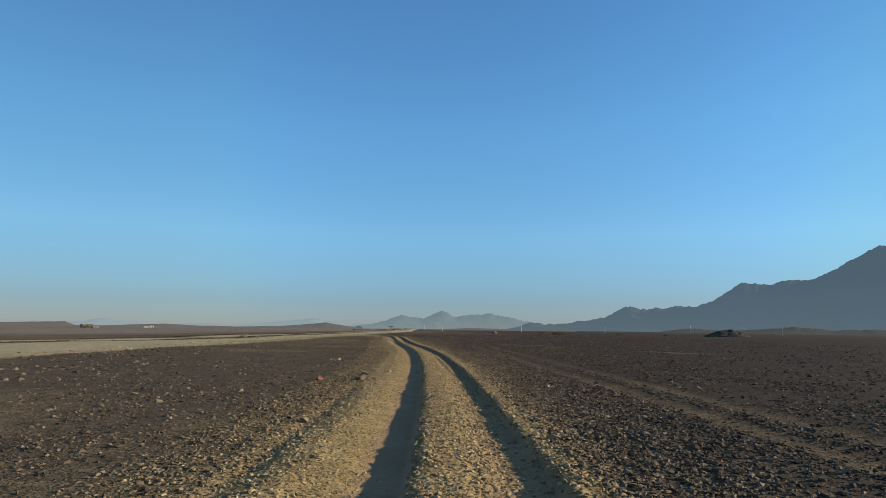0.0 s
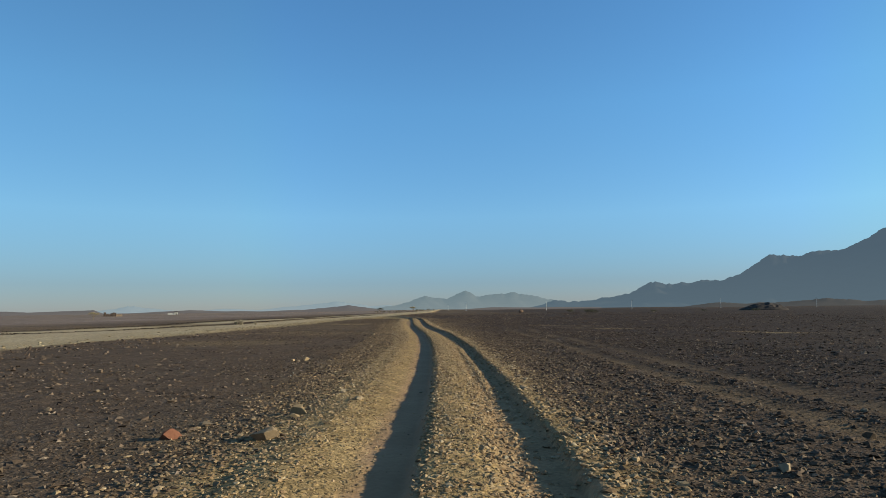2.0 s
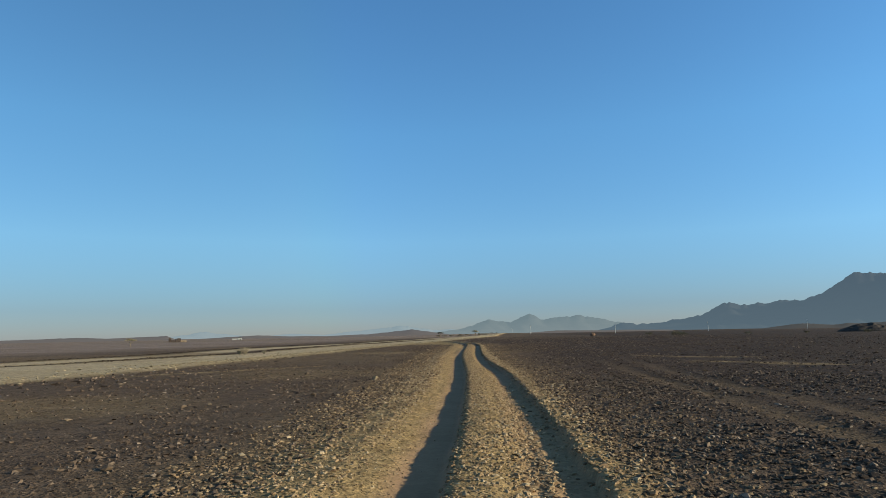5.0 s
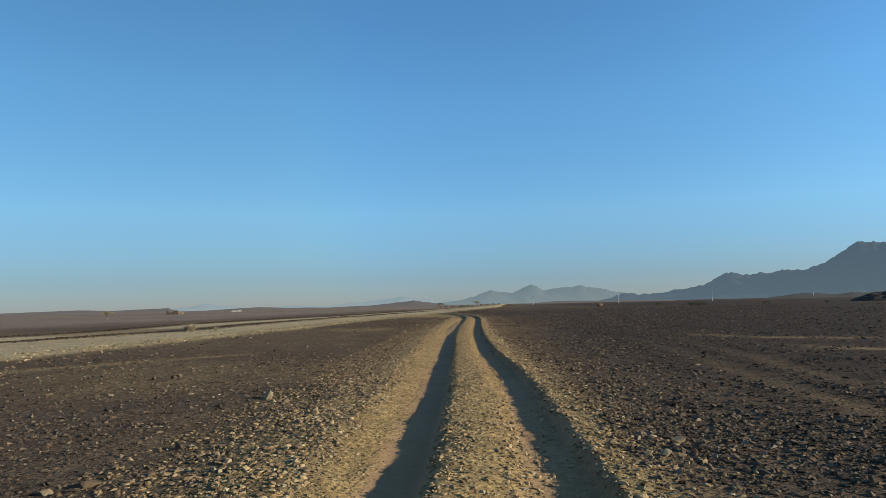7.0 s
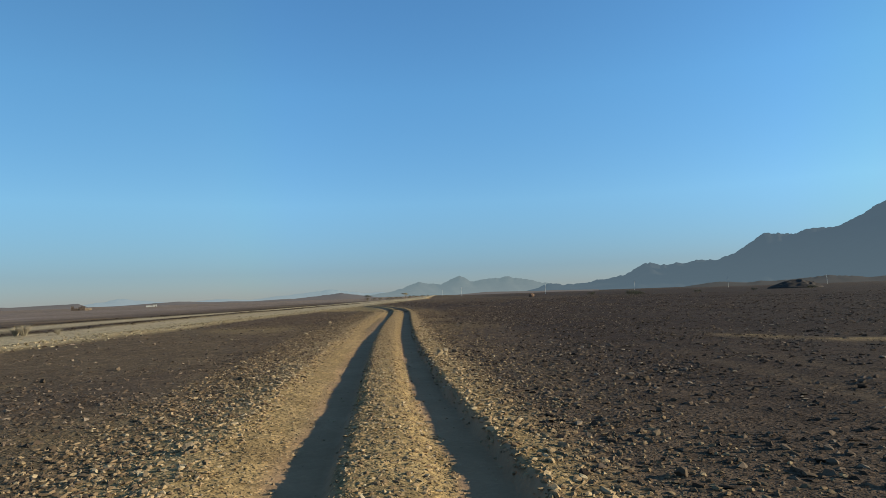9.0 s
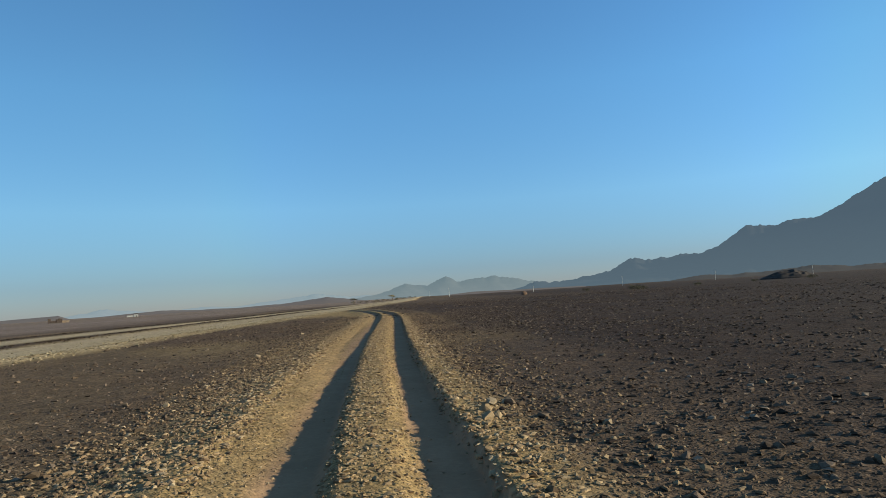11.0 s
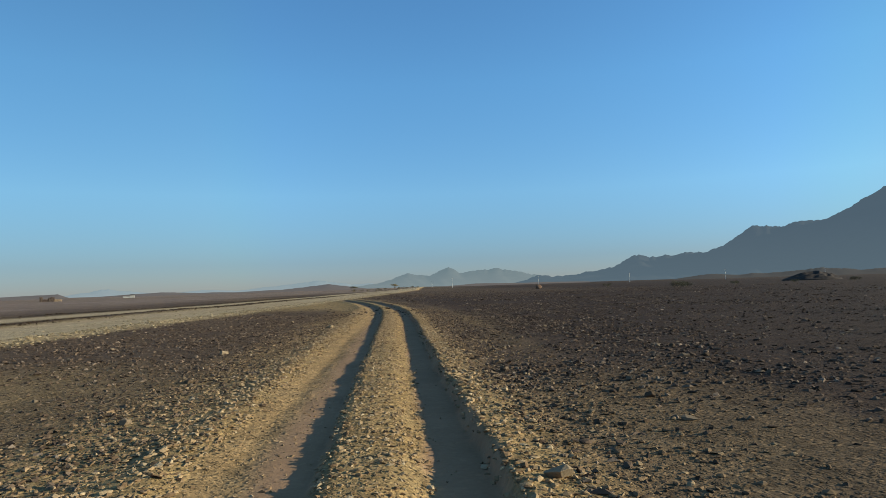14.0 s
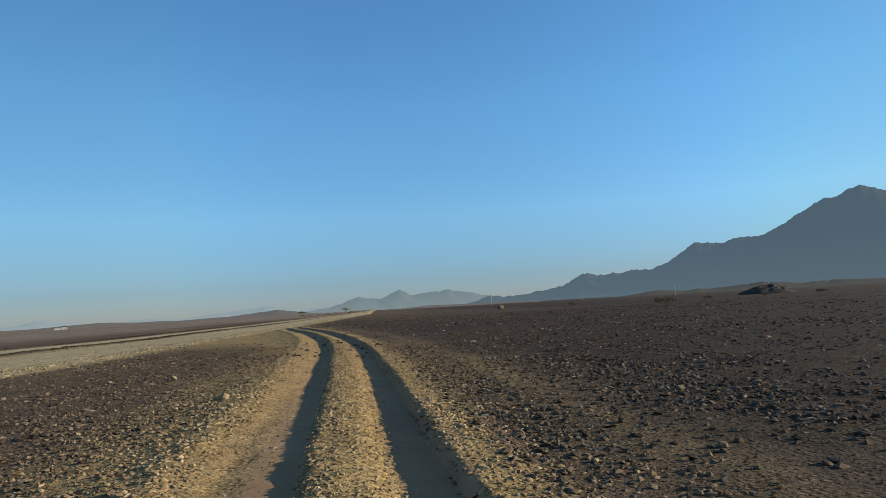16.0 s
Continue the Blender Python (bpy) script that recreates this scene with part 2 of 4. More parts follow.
# the crest between the two ruts, as it winds over the plain
BEND_Y = [-40, 0, 14, 28, 42, 56, 70, 84, 98, 112, 122, 132, 147, 159, 172, 190, 230]
BEND_X = [-0.2, -0.24, -0.34, -0.72, -1.45, -2.63, -4.24, -5.68, -6.82, -7.91, -8.86, -10.3, -13.27, -16.4, -19.5, -22.5, -24.0]
_fine = np.arange(-40, 230.01, 0.5)
_line = np.interp(_fine, BEND_Y, BEND_X)
_kern = np.hanning(27)
_line = np.convolve(np.pad(_line, 13, mode="edge"), _kern / _kern.sum(), mode="valid")


def crest(y):
    return np.interp(y, _fine, _line)


ROAD_Y = [-400, 30, 90, 160, 220, 420, 700, 5000]
ROAD_X = [-21.5, -21.5, -19.8, -19.2, -18.5, -20.5, -32, -180]


def road_width(y):
    """The graded bed is broad at first and narrows further on."""
    return np.interp(y, [-400, 66, 74, 96, 130], [16.2, 16.2, 12.2, 8.6, 10.0])


def strip_gap(y):
    """How far beyond the road's far side an older pale track runs beside it."""
    return np.interp(y, [-400, 76, 100, 118, 150, 170, 5000], [6.2, 6.2, 7.6, 9.0, 6.5, 4.4, 4.4])


def road_edge(y):
    return np.interp(y, ROAD_Y, ROAD_X)


PROFILE_U = [-3.6, -2.6, -1.75, -1.35, -1.0, -0.72, -0.52, -0.14, -0.02, 0.10, 0.35, 0.62, 0.76, 0.90, 1.05, 1.56, 1.61, 1.67, 2.05, 2.7]
PROFILE_Z = [0.0, 0.02, 0.075, 0.09, 0.04, -0.025, -0.055, -0.065, 0.08, 0.12, 0.115, 0.085, 0.05, -0.01, -0.055, -0.06, 0.07, 0.10, 0.07, 0.0]


def right_shift(u, y):
    """Further on the right rut runs a hand's width nearer the crest."""
    return (0.17 * step(60, 66, y) - 0.07 * step(78, 86, y)) * step(0.4, 0.9, u)


def old_mark(x, y):
    """Across the older pair of wheel marks, which run nearly straight beside the track."""
    return x - 0.3 * (lumps(x * 0 + 1, y, 14.0, 52) - 0.5) + 0.035 * (y - 30)


def late_mark(x, y):
    """A single older wheel mark close beside the track further on, 0 to 1."""
    return np.exp(-((x - crest(y) - 4.0) / 0.45) ** 2) * step(92, 100, y) * (1 - step(146, 160, y))


def bare_soil(x, y):
    """Where hardly any stones lie on the brown soil, 0 to 1."""
    u = x - crest(y)
    left = step(4.0, 5.6, -u + 1.2 * (lumps(x, y, 2.2, 53) - 0.5)) * step(64, 74, y) * (1 - step(92, 99, y)) * (0.65 + 0.35 * lumps(x, y, 3.5, 54))
    right = step(2.2, 3.0, u) * (1 - step(5.0, 7.5, u)) * step(70, 78, y) * (1 - step(86, 94, y)) * 0.9
    return np.clip(left + right, 0, 1)


def height(x, y):
    u = x - crest(y)
    u = u + right_shift(u, y)
    wob = (lumps(x * 0 + 3, y, 1.7, 5) - 0.5) * 0.05 + (lumps(x * 0 + 9, y, 0.45, 6) - 0.5) * 0.03
    worn = 1 - step(158, 185, y)
    z = np.interp(u + wob, PROFILE_U, PROFILE_Z)
    # the right rut starts shallow, the left one silts up further on
    z = np.where(u > 0.62, z * (0.82 + 0.18 * step(44, 60, y)), z)
    z = np.where((u > -0.98) & (u < -0.06) & (z < 0), z * (1 - 1.2 * step(78, 86, y) * (1 - step(100, 110, y))), z)
    z = np.where(u > 1.5, z * (1 + 0.10 * step(58, 70, y)), z)
    # a second low ridge inside the right rut for a stretch
    z = z + 0.045 * np.exp(-((u - 1.12) / 0.10) ** 2) * step(25, 28, y) * (1 - step(36, 46, y))
    z = z + 0.03 * np.exp(-((u + 1.50) / 0.24) ** 2) * step(56, 68, y)
    # a short older groove beside the left bank
    g = np.exp(-((u + 1.95) / 0.22) ** 2) * (1 - step(17, 24, y))
    z = z * worn - 0.05 * g
    near = np.exp(-(np.abs(u) / 6.0) ** 2)
    on_berm = np.clip(np.abs(z) * 9, 0, 1)
    rough_floor = 1 - 0.85 * (((u > -0.6) & (u < -0.06)) | ((u > 1.0) & (u < 1.55))) * worn
    z = z + (lumps(x, y, 0.22, 1) - 0.5) * (0.022 + 0.010 * on_berm) * rough_floor
    z = z + (lumps(x, y, 0.7, 2) - 0.5) * (0.035 - 0.018 * on_berm) * rough_floor
    z = z + (lumps(x, y, 4.0, 3) - 0.5) * 0.10 * (1 - near)
    far = step(30, 400, np.hypot(x, y))
    z = z + (lumps(x, y, 23.0, 4) - 0.5) * 0.35 * (1 - np.exp(-(np.abs(u) / 14.0) ** 2)) + (lumps(x, y, 140.0, 8) - 0.5) * 0.9 * far - 1.3 * step(130, 600, np.hypot(x, y))
    # older wheel marks on the plain
    for off in (4.85, 6.35):
        z = z - 0.05 * np.exp(-((old_mark(x, y) - off) / 0.28) ** 2) * (1 - step(56, 80, y))
    # the graded road: a flat bed, a shoulder of stones and a ditch beyond it
    r, wide = road_edge(y) - x, road_width(y)
    bed = step(-1.5, 0.5, r) * (1 - step(wide - 0.3, wide + 0.8, r))
    z = z * (1 - bed * 0.9) + bed * 0.02
    z = z + 0.16 * np.exp(-((r - 0.9) / 0.9) ** 2) * lumps(x, y, 1.2, 11)
    strip = r - wide - strip_gap(y)
    flat = np.exp(-(strip / 4.2) ** 4)
    z = z * (1 - 0.85 * flat) + 0.09 * np.exp(-((r - wide - 1.2) / 0.8) ** 2) * (0.4 + 0.9 * lumps(x, y, 3.0, 55)) + 0.08 * np.exp(-((strip - 4.6) / 0.9) ** 2)
    return z


def wash(x, y):
    """Thin pale washes across the plain, 0 to 1."""
    w = y + 1.05 * x - 75.2 - 1.6 * (lumps(x, y, 9, 24) - 0.5)
    a = np.exp(-(w / 1.7) ** 2) * step(7, 9, x) * (1 - step(20, 24, x)) * step(0.25, 0.5, lumps(x, y, 4, 25))
    w = y + 0.6 * x - 79.2 - 2 * (lumps(x, y, 5, 33) - 0.5)
    v = y - 1.45 * x - 85.1 - 1.2 * (lumps(x, y, 3, 62) - 0.5)
    a = a + 0.8 * np.exp(-(v / 1.3) ** 2) * step(-19, -17, x) * (1 - step(-12.5, -11, x))
    return a + 0.8 * step(0.25, 0.6, lumps(x, y, 2.5, 34)) * np.exp(-(w / 1.3) ** 2) * step(5.5, 7, x) * (1 - step(13, 16, x))


def apron(x, y):
    """Drifted sand where the track bends over to the graded road, 0 to 1."""
    return step(122, 138, y) * (1 - step(182, 198, y)) * step(-1.5, 1.0, x - road_edge(y)) * (1 - step(0.5, 4.0, x - crest(y) + 2 * (lumps(x, y, 4, 59) - 0.5)))


def sandiness(x, y):
    """Where pale sand and gravel lie bare, 0 to 1."""
    u = x - crest(y)
    worn = 1 - step(160, 200, y)
    s = step(-2.9 - 1.2 * step(60, 110, y), -1.5, u) * (1 - step(1.55, 2.7, u)) * worn
    s = s + 0.42 * step(-5.5, -2.2, u) * (1 - step(-2.2, -1.2, u)) * lumps(x, y, 1.8, 21) * worn
    for off in (4.85, 6.35):
        s = s + 0.42 * np.exp(-((old_mark(x, y) - off) / 0.46) ** 2) * (0.4 + 0.6 * lumps(x, y, 2.5, 22)) * (1 - step(56, 80, y))
    r = road_edge(y) - x
    wide = road_width(y)
    s = s + step(-1.2, 0.6, r) * (1 - step(wide, wide + 1.0, r)) * (0.75 + 0.25 * lumps(x, y, 3, 23))
    s = s + 0.9 * np.exp(-((r - wide - strip_gap(y)) / 3.0) ** 4) * (1 - 0.6 * step(86, 90, y) * (1 - step(100, 106, y)))
    # pale washes on the plain
    s = s + 0.22 * late_mark(x, y) + 0.8 * wash(x, y) + 1.0 * apron(x, y) + 0.22 * bare_soil(x, y) * (x < crest(y))
    s = s + 0.3 * step(0.55, 0.9, lumps(0.8 * x + 0.6 * y, 0.8 * y - 0.6 * x, 9, 26)) * (x < 0)
    # 0.18 pales the far-left ground colour for aerial haze; the bands are sand
    s = s + (0.18 + 0.48 * step(0.5, 0.75, lumps(x, y * 3, 60, 29))) * step(45, 120, -x) + 0.12 * step(0.5, 0.8, lumps(x, y * 3, 70, 30)) * step(40, 200, np.hypot(x, y))
    return np.clip(s, 0, 1)


def rut_floor(x, y):
    """Where wheels have packed the floor of the ruts smooth, 0 to 1."""
    u = x - crest(y) + (lumps(x, y, 0.6, 27) - 0.5) * 0.12
    u = u + right_shift(u, y)
    soft = 0.35 * step(56, 64, y) + 0.65 * step(72, 80, y)
    a = step(-0.85, -0.5 + 0.1 * soft, u) * (1 - step(-0.05, 0.02, u))
    a = np.maximum(a, 0.22 * soft * step(-1.25, -1.0, u) * (1 - step(-0.1, 0.0, u)))
    early = 1 - step(48, 58, y)
    b = step(0.95 - 0.2 * early, 1.10 - 0.1 * early, u) * (1 - step(1.62, 1.70, u)) * (1 - 0.35 * early)
    return np.clip(a + b, 0, 1) * (1 - step(160, 185, y))


def road_marl(x, y):
    """The pale bed of the graded road, 0 to 1."""
    r, wide = road_edge(y) - x, road_width(y)
    bed = step(-0.8, 0.8, r) * (1 - step(wide - 0.5, wide + 0.8, r))
    return bed * (0.50 + 0.35 * lumps(x, y, 4, 28) + 0.30 * lumps(x * 6, y * 0.3, 4, 38)) + 0.95 * np.exp(-((r - wide - strip_gap(y)) / 2.9) ** 4) * (1 - 0.7 * step(86, 90, y) * (1 - step(100, 106, y)))


def dark_pavement(x, y):
    """Where the plain is paved with dark-varnished chips, 0 to 1."""
    u = x - crest(y)
    r = road_edge(y) - road_width(y) - x
    spoil = (np.exp(-((r - 1.3) / 1.2) ** 4) + np.exp(-((r - strip_gap(y) - 4.6) / 1.3) ** 4)) * step(30, 50, y) * (1 - step(200, 300, y))
    beyond = 0.6 * step(0.55, 0.8, lumps(x * 0.5, y * 2, 50, 61)) * step(48, 70, -x) * (1 - step(500, 1200, np.hypot(x, y)))
    return beyond + 0.85 * spoil * (0.5 + 0.5 * lumps(x, y, 7, 49)) + step(2.4, 7.5, u) * (0.78 + 0.2 * lumps(x, y, 6, 37)) * (1 - 0.35 * step(300, 1500, np.hypot(x, y))) * (1 - 0.45 * bare_soil(x, y)) * (1 - np.clip(1.4 * wash(x, y), 0, 1)) * (1 - 0.6 * late_mark(x, y)) * (1 - 0.5 * (np.exp(-((old_mark(x, y) - 4.85) / 0.5) ** 2) + np.exp(-((old_mark(x, y) - 6.35) / 0.5) ** 2)) * (1 - step(56, 80, y))) * (1 - step(150, 260, y) * (1 - step(-10, 60, x)))


def far_pale_ground(x, y):
    """Paler pinkish ground colour coming in with distance beyond the road, 0 to 1."""
    return step(12, 45, road_edge(y) - road_width(y) - x) * step(60, 190, np.hypot(x, y)) * (0.5 + 0.5 * lumps(x, y * 2, 90, 47))


def mesh_from(name, verts, faces, material, attr=None, smooth=False):
    """One mesh from whole arrays: verts (n, 3), faces (m, 3 or 4)."""
    me = bpy.data.meshes.new(name)
    k = faces.shape[1]
    me.vertices.add(len(verts))
    me.vertices.foreach_set("co", np.ascontiguousarray(verts, dtype=np.float32).ravel())
    me.loops.add(faces.size)
    me.loops.foreach_set("vertex_index", np.ascontiguousarray(faces, dtype=np.int32).ravel())
    me.polygons.add(len(faces))
    me.polygons.foreach_set("loop_start", np.arange(0, faces.size, k, dtype=np.int32))
    me.polygons.foreach_set("use_smooth", np.full(len(faces), smooth))
    if attr:
        for key, vals in attr.items():
            me.attributes.new(key, "FLOAT", "POINT").data.foreach_set("value", vals.astype(np.float32))
    me.update(calc_edges=True)
    me.materials.append(material)
    return me


def grid_faces(rows, cols):
    i = np.arange(rows * cols).reshape(rows, cols)
    return np.stack([i[:-1, :-1], i[:-1, 1:], i[1:, 1:], i[1:, :-1]], -1).reshape(-1, 4)


def spread(a, b, n):
    return list(np.geomspace(a, b, n))


cols = sorted(set(np.round(np.concatenate([
    np.arange(-2.7, 2.8, 0.062), np.arange(-12, -2.7, 0.33), np.arange(2.75, 14, 0.33), np.arange(-66, -12, 0.6), np.arange(14, 50, 1.1),
    -np.array(spread(66.5, 4990, 32)), np.array(spread(50, 4990, 34))]), 3)))
rows_y = sorted(set(np.round(np.concatenate([
    np.arange(-16, 3, 0.8), np.arange(3, 126, 0.23), np.arange(128, 235, 0.6), spread(235, 4990, 70), -np.array(spread(16.5, 3000, 24))]), 3)))
U, Y = np.meshgrid(np.array(cols), np.array(rows_y))
X = U + crest(Y) * (1 - step(60, 300, np.abs(U)))
Z = height(X, Y)
ground = new("ground", mesh_from("ground", np.stack([X, Y, Z], -1).reshape(-1, 3), grid_faces(*X.shape), GROUND, {"sand": sandiness(X, Y).ravel(), "packed": rut_floor(X, Y).ravel(), "marl": road_marl(X, Y).ravel(), "varnish": dark_pavement(X, Y).ravel(), "far_pale": far_pale_ground(X, Y).ravel()}, smooth=True))
tagged(ground, "dry brown stony desert plain with two sandy wheel ruts", "ground", kind="structure")


# ---- ranges and ridges in the distance ----
def ridge(name, label, distance, depth, peaks, lo, hi, material, jag, seed, step_deg=0.09):
    """A range of hills: each peak is (bearing, height in degrees, fall to its left, fall to its right)."""
    az = np.arange(lo, hi, step_deg)
    el = np.full_like(az, -9.0)
    for b, top, left, right in peaks:
        el = np.maximum(el, np.where(az < b, top - left * (b - az), top - right * (az - b)))
    rough = (lumps(az * 10, az * 0, 7.0, seed) - 0.5) * 2 * jag + (lumps(az * 10, az * 0, 2.2, seed + 1) - 0.5) * jag + (lumps(az * 10, az * 0, 1.1, seed + 2) - 0.5) * 1.3 * jag
    el = el + rough * np.clip(el / 0.5, 0.15, 1)
    h = np.tan(np.radians(el)) * distance
    steps = 10
    verts = []
    for j in range(steps + 1):
        k = j / steps
        dist = distance - depth * (1 - k)
        a = np.radians(az * 1.006)
        gully = (lumps(az * 10 + 1.5 * j, az * 0 + j * 0.5, 6.0, seed + 5) - 0.5) * 0.12 * k * (1 - k) * 4
        wide = 1 + 2 * int((1 - k) * 15)
        soft = np.convolve(np.pad(h, wide // 2, mode="edge"), np.ones(wide) / wide, mode="valid")
        z = np.maximum(soft, -6) * (k ** 1.25 + gully * (soft > 3)) - (1 - k) * 6
        verts.append(np.stack([-2.5 + np.sin(a) * dist, 47 + np.cos(a) * dist, z], -1))
    a = np.radians(az * 1.006)
    verts.append(np.stack([-2.5 + np.sin(a) * (distance + depth * 0.3), 47 + np.cos(a) * (distance + depth * 0.3), np.full_like(az, -8.0)], -1))
    v = np.array(verts)
    ob = new(name, mesh_from(name, v.reshape(-1, 3), grid_faces(v.shape[0], v.shape[1]), material, smooth=True))
    return tagged(ob, label, "mountains", kind="structure")


# after each rock colour: its haze emission at the crest, then at the foot
BLUE_FAR = distant_rock("blue_haze_glow_rock", (0.03, 0.028, 0.026), (0.106, 0.140, 0.166), (0.128, 0.156, 0.178), 110)
BLUE_MID = distant_rock("slate_haze_glow_rock", (0.018, 0.017, 0.016), (0.052, 0.075, 0.106), (0.064, 0.089, 0.118), 330)
BROWN_FAR = distant_rock("brown_haze_glow_rock", (0.05, 0.042, 0.038), (0.062, 0.059, 0.067), (0.076, 0.066, 0.067), 12)
PALE_FAR = distant_rock("pale_haze_glow_rock", (0.06, 0.055, 0.05), (0.15, 0.195, 0.235), (0.165, 0.20, 0.235), 60)

ridge("backdrop_faint_hills", "hills faint in pale blue haze far beyond the plain", 4850, 200,
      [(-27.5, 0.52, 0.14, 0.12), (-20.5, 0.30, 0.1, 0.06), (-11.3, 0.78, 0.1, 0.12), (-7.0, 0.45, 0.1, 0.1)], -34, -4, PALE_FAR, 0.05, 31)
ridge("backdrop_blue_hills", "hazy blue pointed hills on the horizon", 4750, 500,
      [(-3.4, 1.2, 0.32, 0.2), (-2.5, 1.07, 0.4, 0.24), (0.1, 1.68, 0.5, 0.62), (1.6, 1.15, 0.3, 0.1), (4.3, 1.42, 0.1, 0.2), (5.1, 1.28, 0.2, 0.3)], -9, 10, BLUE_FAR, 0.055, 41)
ridge("backdrop_mountain_range", "mountain range in slate blue haze rising to a rocky summit", 4600, 1100,
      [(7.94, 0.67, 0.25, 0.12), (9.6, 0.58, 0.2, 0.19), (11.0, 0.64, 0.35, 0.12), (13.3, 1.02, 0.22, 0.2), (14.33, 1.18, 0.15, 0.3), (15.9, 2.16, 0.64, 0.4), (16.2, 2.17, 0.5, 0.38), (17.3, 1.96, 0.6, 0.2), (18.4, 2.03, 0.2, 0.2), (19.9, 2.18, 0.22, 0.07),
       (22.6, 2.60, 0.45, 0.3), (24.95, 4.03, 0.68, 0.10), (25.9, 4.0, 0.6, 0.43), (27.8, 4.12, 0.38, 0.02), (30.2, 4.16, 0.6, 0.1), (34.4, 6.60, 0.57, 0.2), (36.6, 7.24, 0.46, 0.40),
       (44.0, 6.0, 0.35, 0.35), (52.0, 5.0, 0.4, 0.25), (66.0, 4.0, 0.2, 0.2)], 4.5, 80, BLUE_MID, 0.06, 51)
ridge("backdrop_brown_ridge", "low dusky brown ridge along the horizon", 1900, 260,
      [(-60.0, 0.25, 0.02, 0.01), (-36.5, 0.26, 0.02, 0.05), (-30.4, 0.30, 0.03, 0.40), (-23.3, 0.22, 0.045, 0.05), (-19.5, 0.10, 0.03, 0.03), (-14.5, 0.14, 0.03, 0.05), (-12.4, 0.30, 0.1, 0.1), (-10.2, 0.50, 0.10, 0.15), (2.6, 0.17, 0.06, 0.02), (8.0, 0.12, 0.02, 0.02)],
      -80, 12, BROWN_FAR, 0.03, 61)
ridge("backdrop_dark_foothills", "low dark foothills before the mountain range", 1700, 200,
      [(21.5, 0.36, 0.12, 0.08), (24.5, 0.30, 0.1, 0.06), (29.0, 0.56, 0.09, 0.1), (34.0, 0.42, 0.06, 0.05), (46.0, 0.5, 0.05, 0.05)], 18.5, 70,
      distant_rock("foothill_haze_glow_rock", (0.06, 0.05, 0.045), (0.026, 0.028, 0.031), (0.030, 0.030, 0.031), 14), 0.04, 71)


# ---- loose gravel ----
CHIP = np.array([(-0.5, -0.4, -0.3), (0.5, -0.45, -0.3), (0.45, 0.45, -0.3), (-0.45, 0.4, -0.3), (-0.18, 0.02, 0.45), (0.22, -0.04, 0.42)], float)
CHIP_F = np.array([(0, 1, 5), (0, 5, 4), (1, 2, 5), (2, 3, 4), (2, 4, 5), (3, 0, 4)])
_a = np.arange(5) * 2 * np.pi / 5
ROCK = np.concatenate([np.stack([0.52 * np.cos(_a), 0.52 * np.sin(_a), np.full(5, -0.35)], -1), np.stack([0.50 * np.cos(_a + 0.5), 0.50 * np.sin(_a + 0.5), np.full(5, 0.18)], -1), [[0.05, 0.0, 0.5]]])
ROCK_F = np.array([f for i in range(5) for f in ((i, (i + 1) % 5, 5 + i), ((i + 1) % 5, 5 + (i + 1) % 5, 5 + i), (5 + i, 5 + (i + 1) % 5, 10))])
GRAIN = CHIP[:5] * np.array([1.1, 1.1, 1.0])
GRAIN_F = np.array([(0, 1, 4), (1, 2, 4), (2, 3, 4), (3, 0, 4)])


def shaped(x, y, size, rng, flat, sink, base, base_f):
    n, k = len(x), len(base)
    v = np.repeat(base[None], n, 0)
    v = v + rng.uniform(-1, 1, v.shape) * (0.17 if k == len(ROCK) else 0.3)
    if k < len(ROCK):
        v[:, 4:, :2] *= rng.uniform(0.3, 0.95, (n, 1, 2))
        v[:, 4:, :2] += rng.uniform(-0.15, 0.15, (n, 1, 2))
    v *= np.stack([rng.uniform(0.8, 1.35, n), rng.uniform(0.55, 1.0, n), rng.uniform(0.6, 1.35, n) * flat], -1)[:, None]
    a, t = rng.uniform(0, 2 * np.pi, n), rng.normal(0, 0.3, n)
    ct, st = np.cos(t)[:, None], np.sin(t)[:, None]
    vy, vz = v[:, :, 1] * ct - v[:, :, 2] * st, v[:, :, 1] * st + v[:, :, 2] * ct
    ca, sa = np.cos(a)[:, None], np.sin(a)[:, None]
    vx, vy = v[:, :, 0] * ca - vy * sa, v[:, :, 0] * sa + vy * ca
    s = size[:, None]
    z = height(x, y)[:, None] + s * (flat * 0.5 - sink)
    verts = np.stack([x[:, None] + vx * s, y[:, None] + vy * s, z + vz * s], -1).reshape(-1, 3)
    return verts, (base_f[None] + (np.arange(n) * k)[:, None, None]).reshape(-1, 3)


def chips(name, label, x, y, size, material, rng, flat=0.46, sink=0.10, category="gravel", cut=0.05, coarse=0.0):
    """Angular broken stones at the places x, y, each turned and shaped by chance, joined in one mesh."""
    verts, faces, count = [], [], 0
    for lo, hi, base, base_f in ((cut, 9.0, ROCK, ROCK_F), (cut * 0.55, cut, CHIP, CHIP_F), (0.0, cut * 0.55, GRAIN, GRAIN_F)):
        some = (size * (1 - coarse) > lo) & (size * (1 - coarse) <= hi)
        if some.any():
            v, f = shaped(x[some], y[some], size[some], rng, flat, sink, base, base_f)
            verts.append(v)
            faces.append(f + count)
            count += len(v)
    ob = new(name, mesh_from(name, np.concatenate(verts), np.concatenate(faces), material))
    return tagged(ob, label, category, kind="stuff")


def keep(rng, p):
    return rng.random(len(p)) < p


rng = np.random.default_rng(4)


def band(n, u0, u1, y0, y1, power=1.0):
    y = y0 + (y1 - y0) * rng.random(n) ** power
    u = rng.uniform(u0, u1, n)
    return u, y


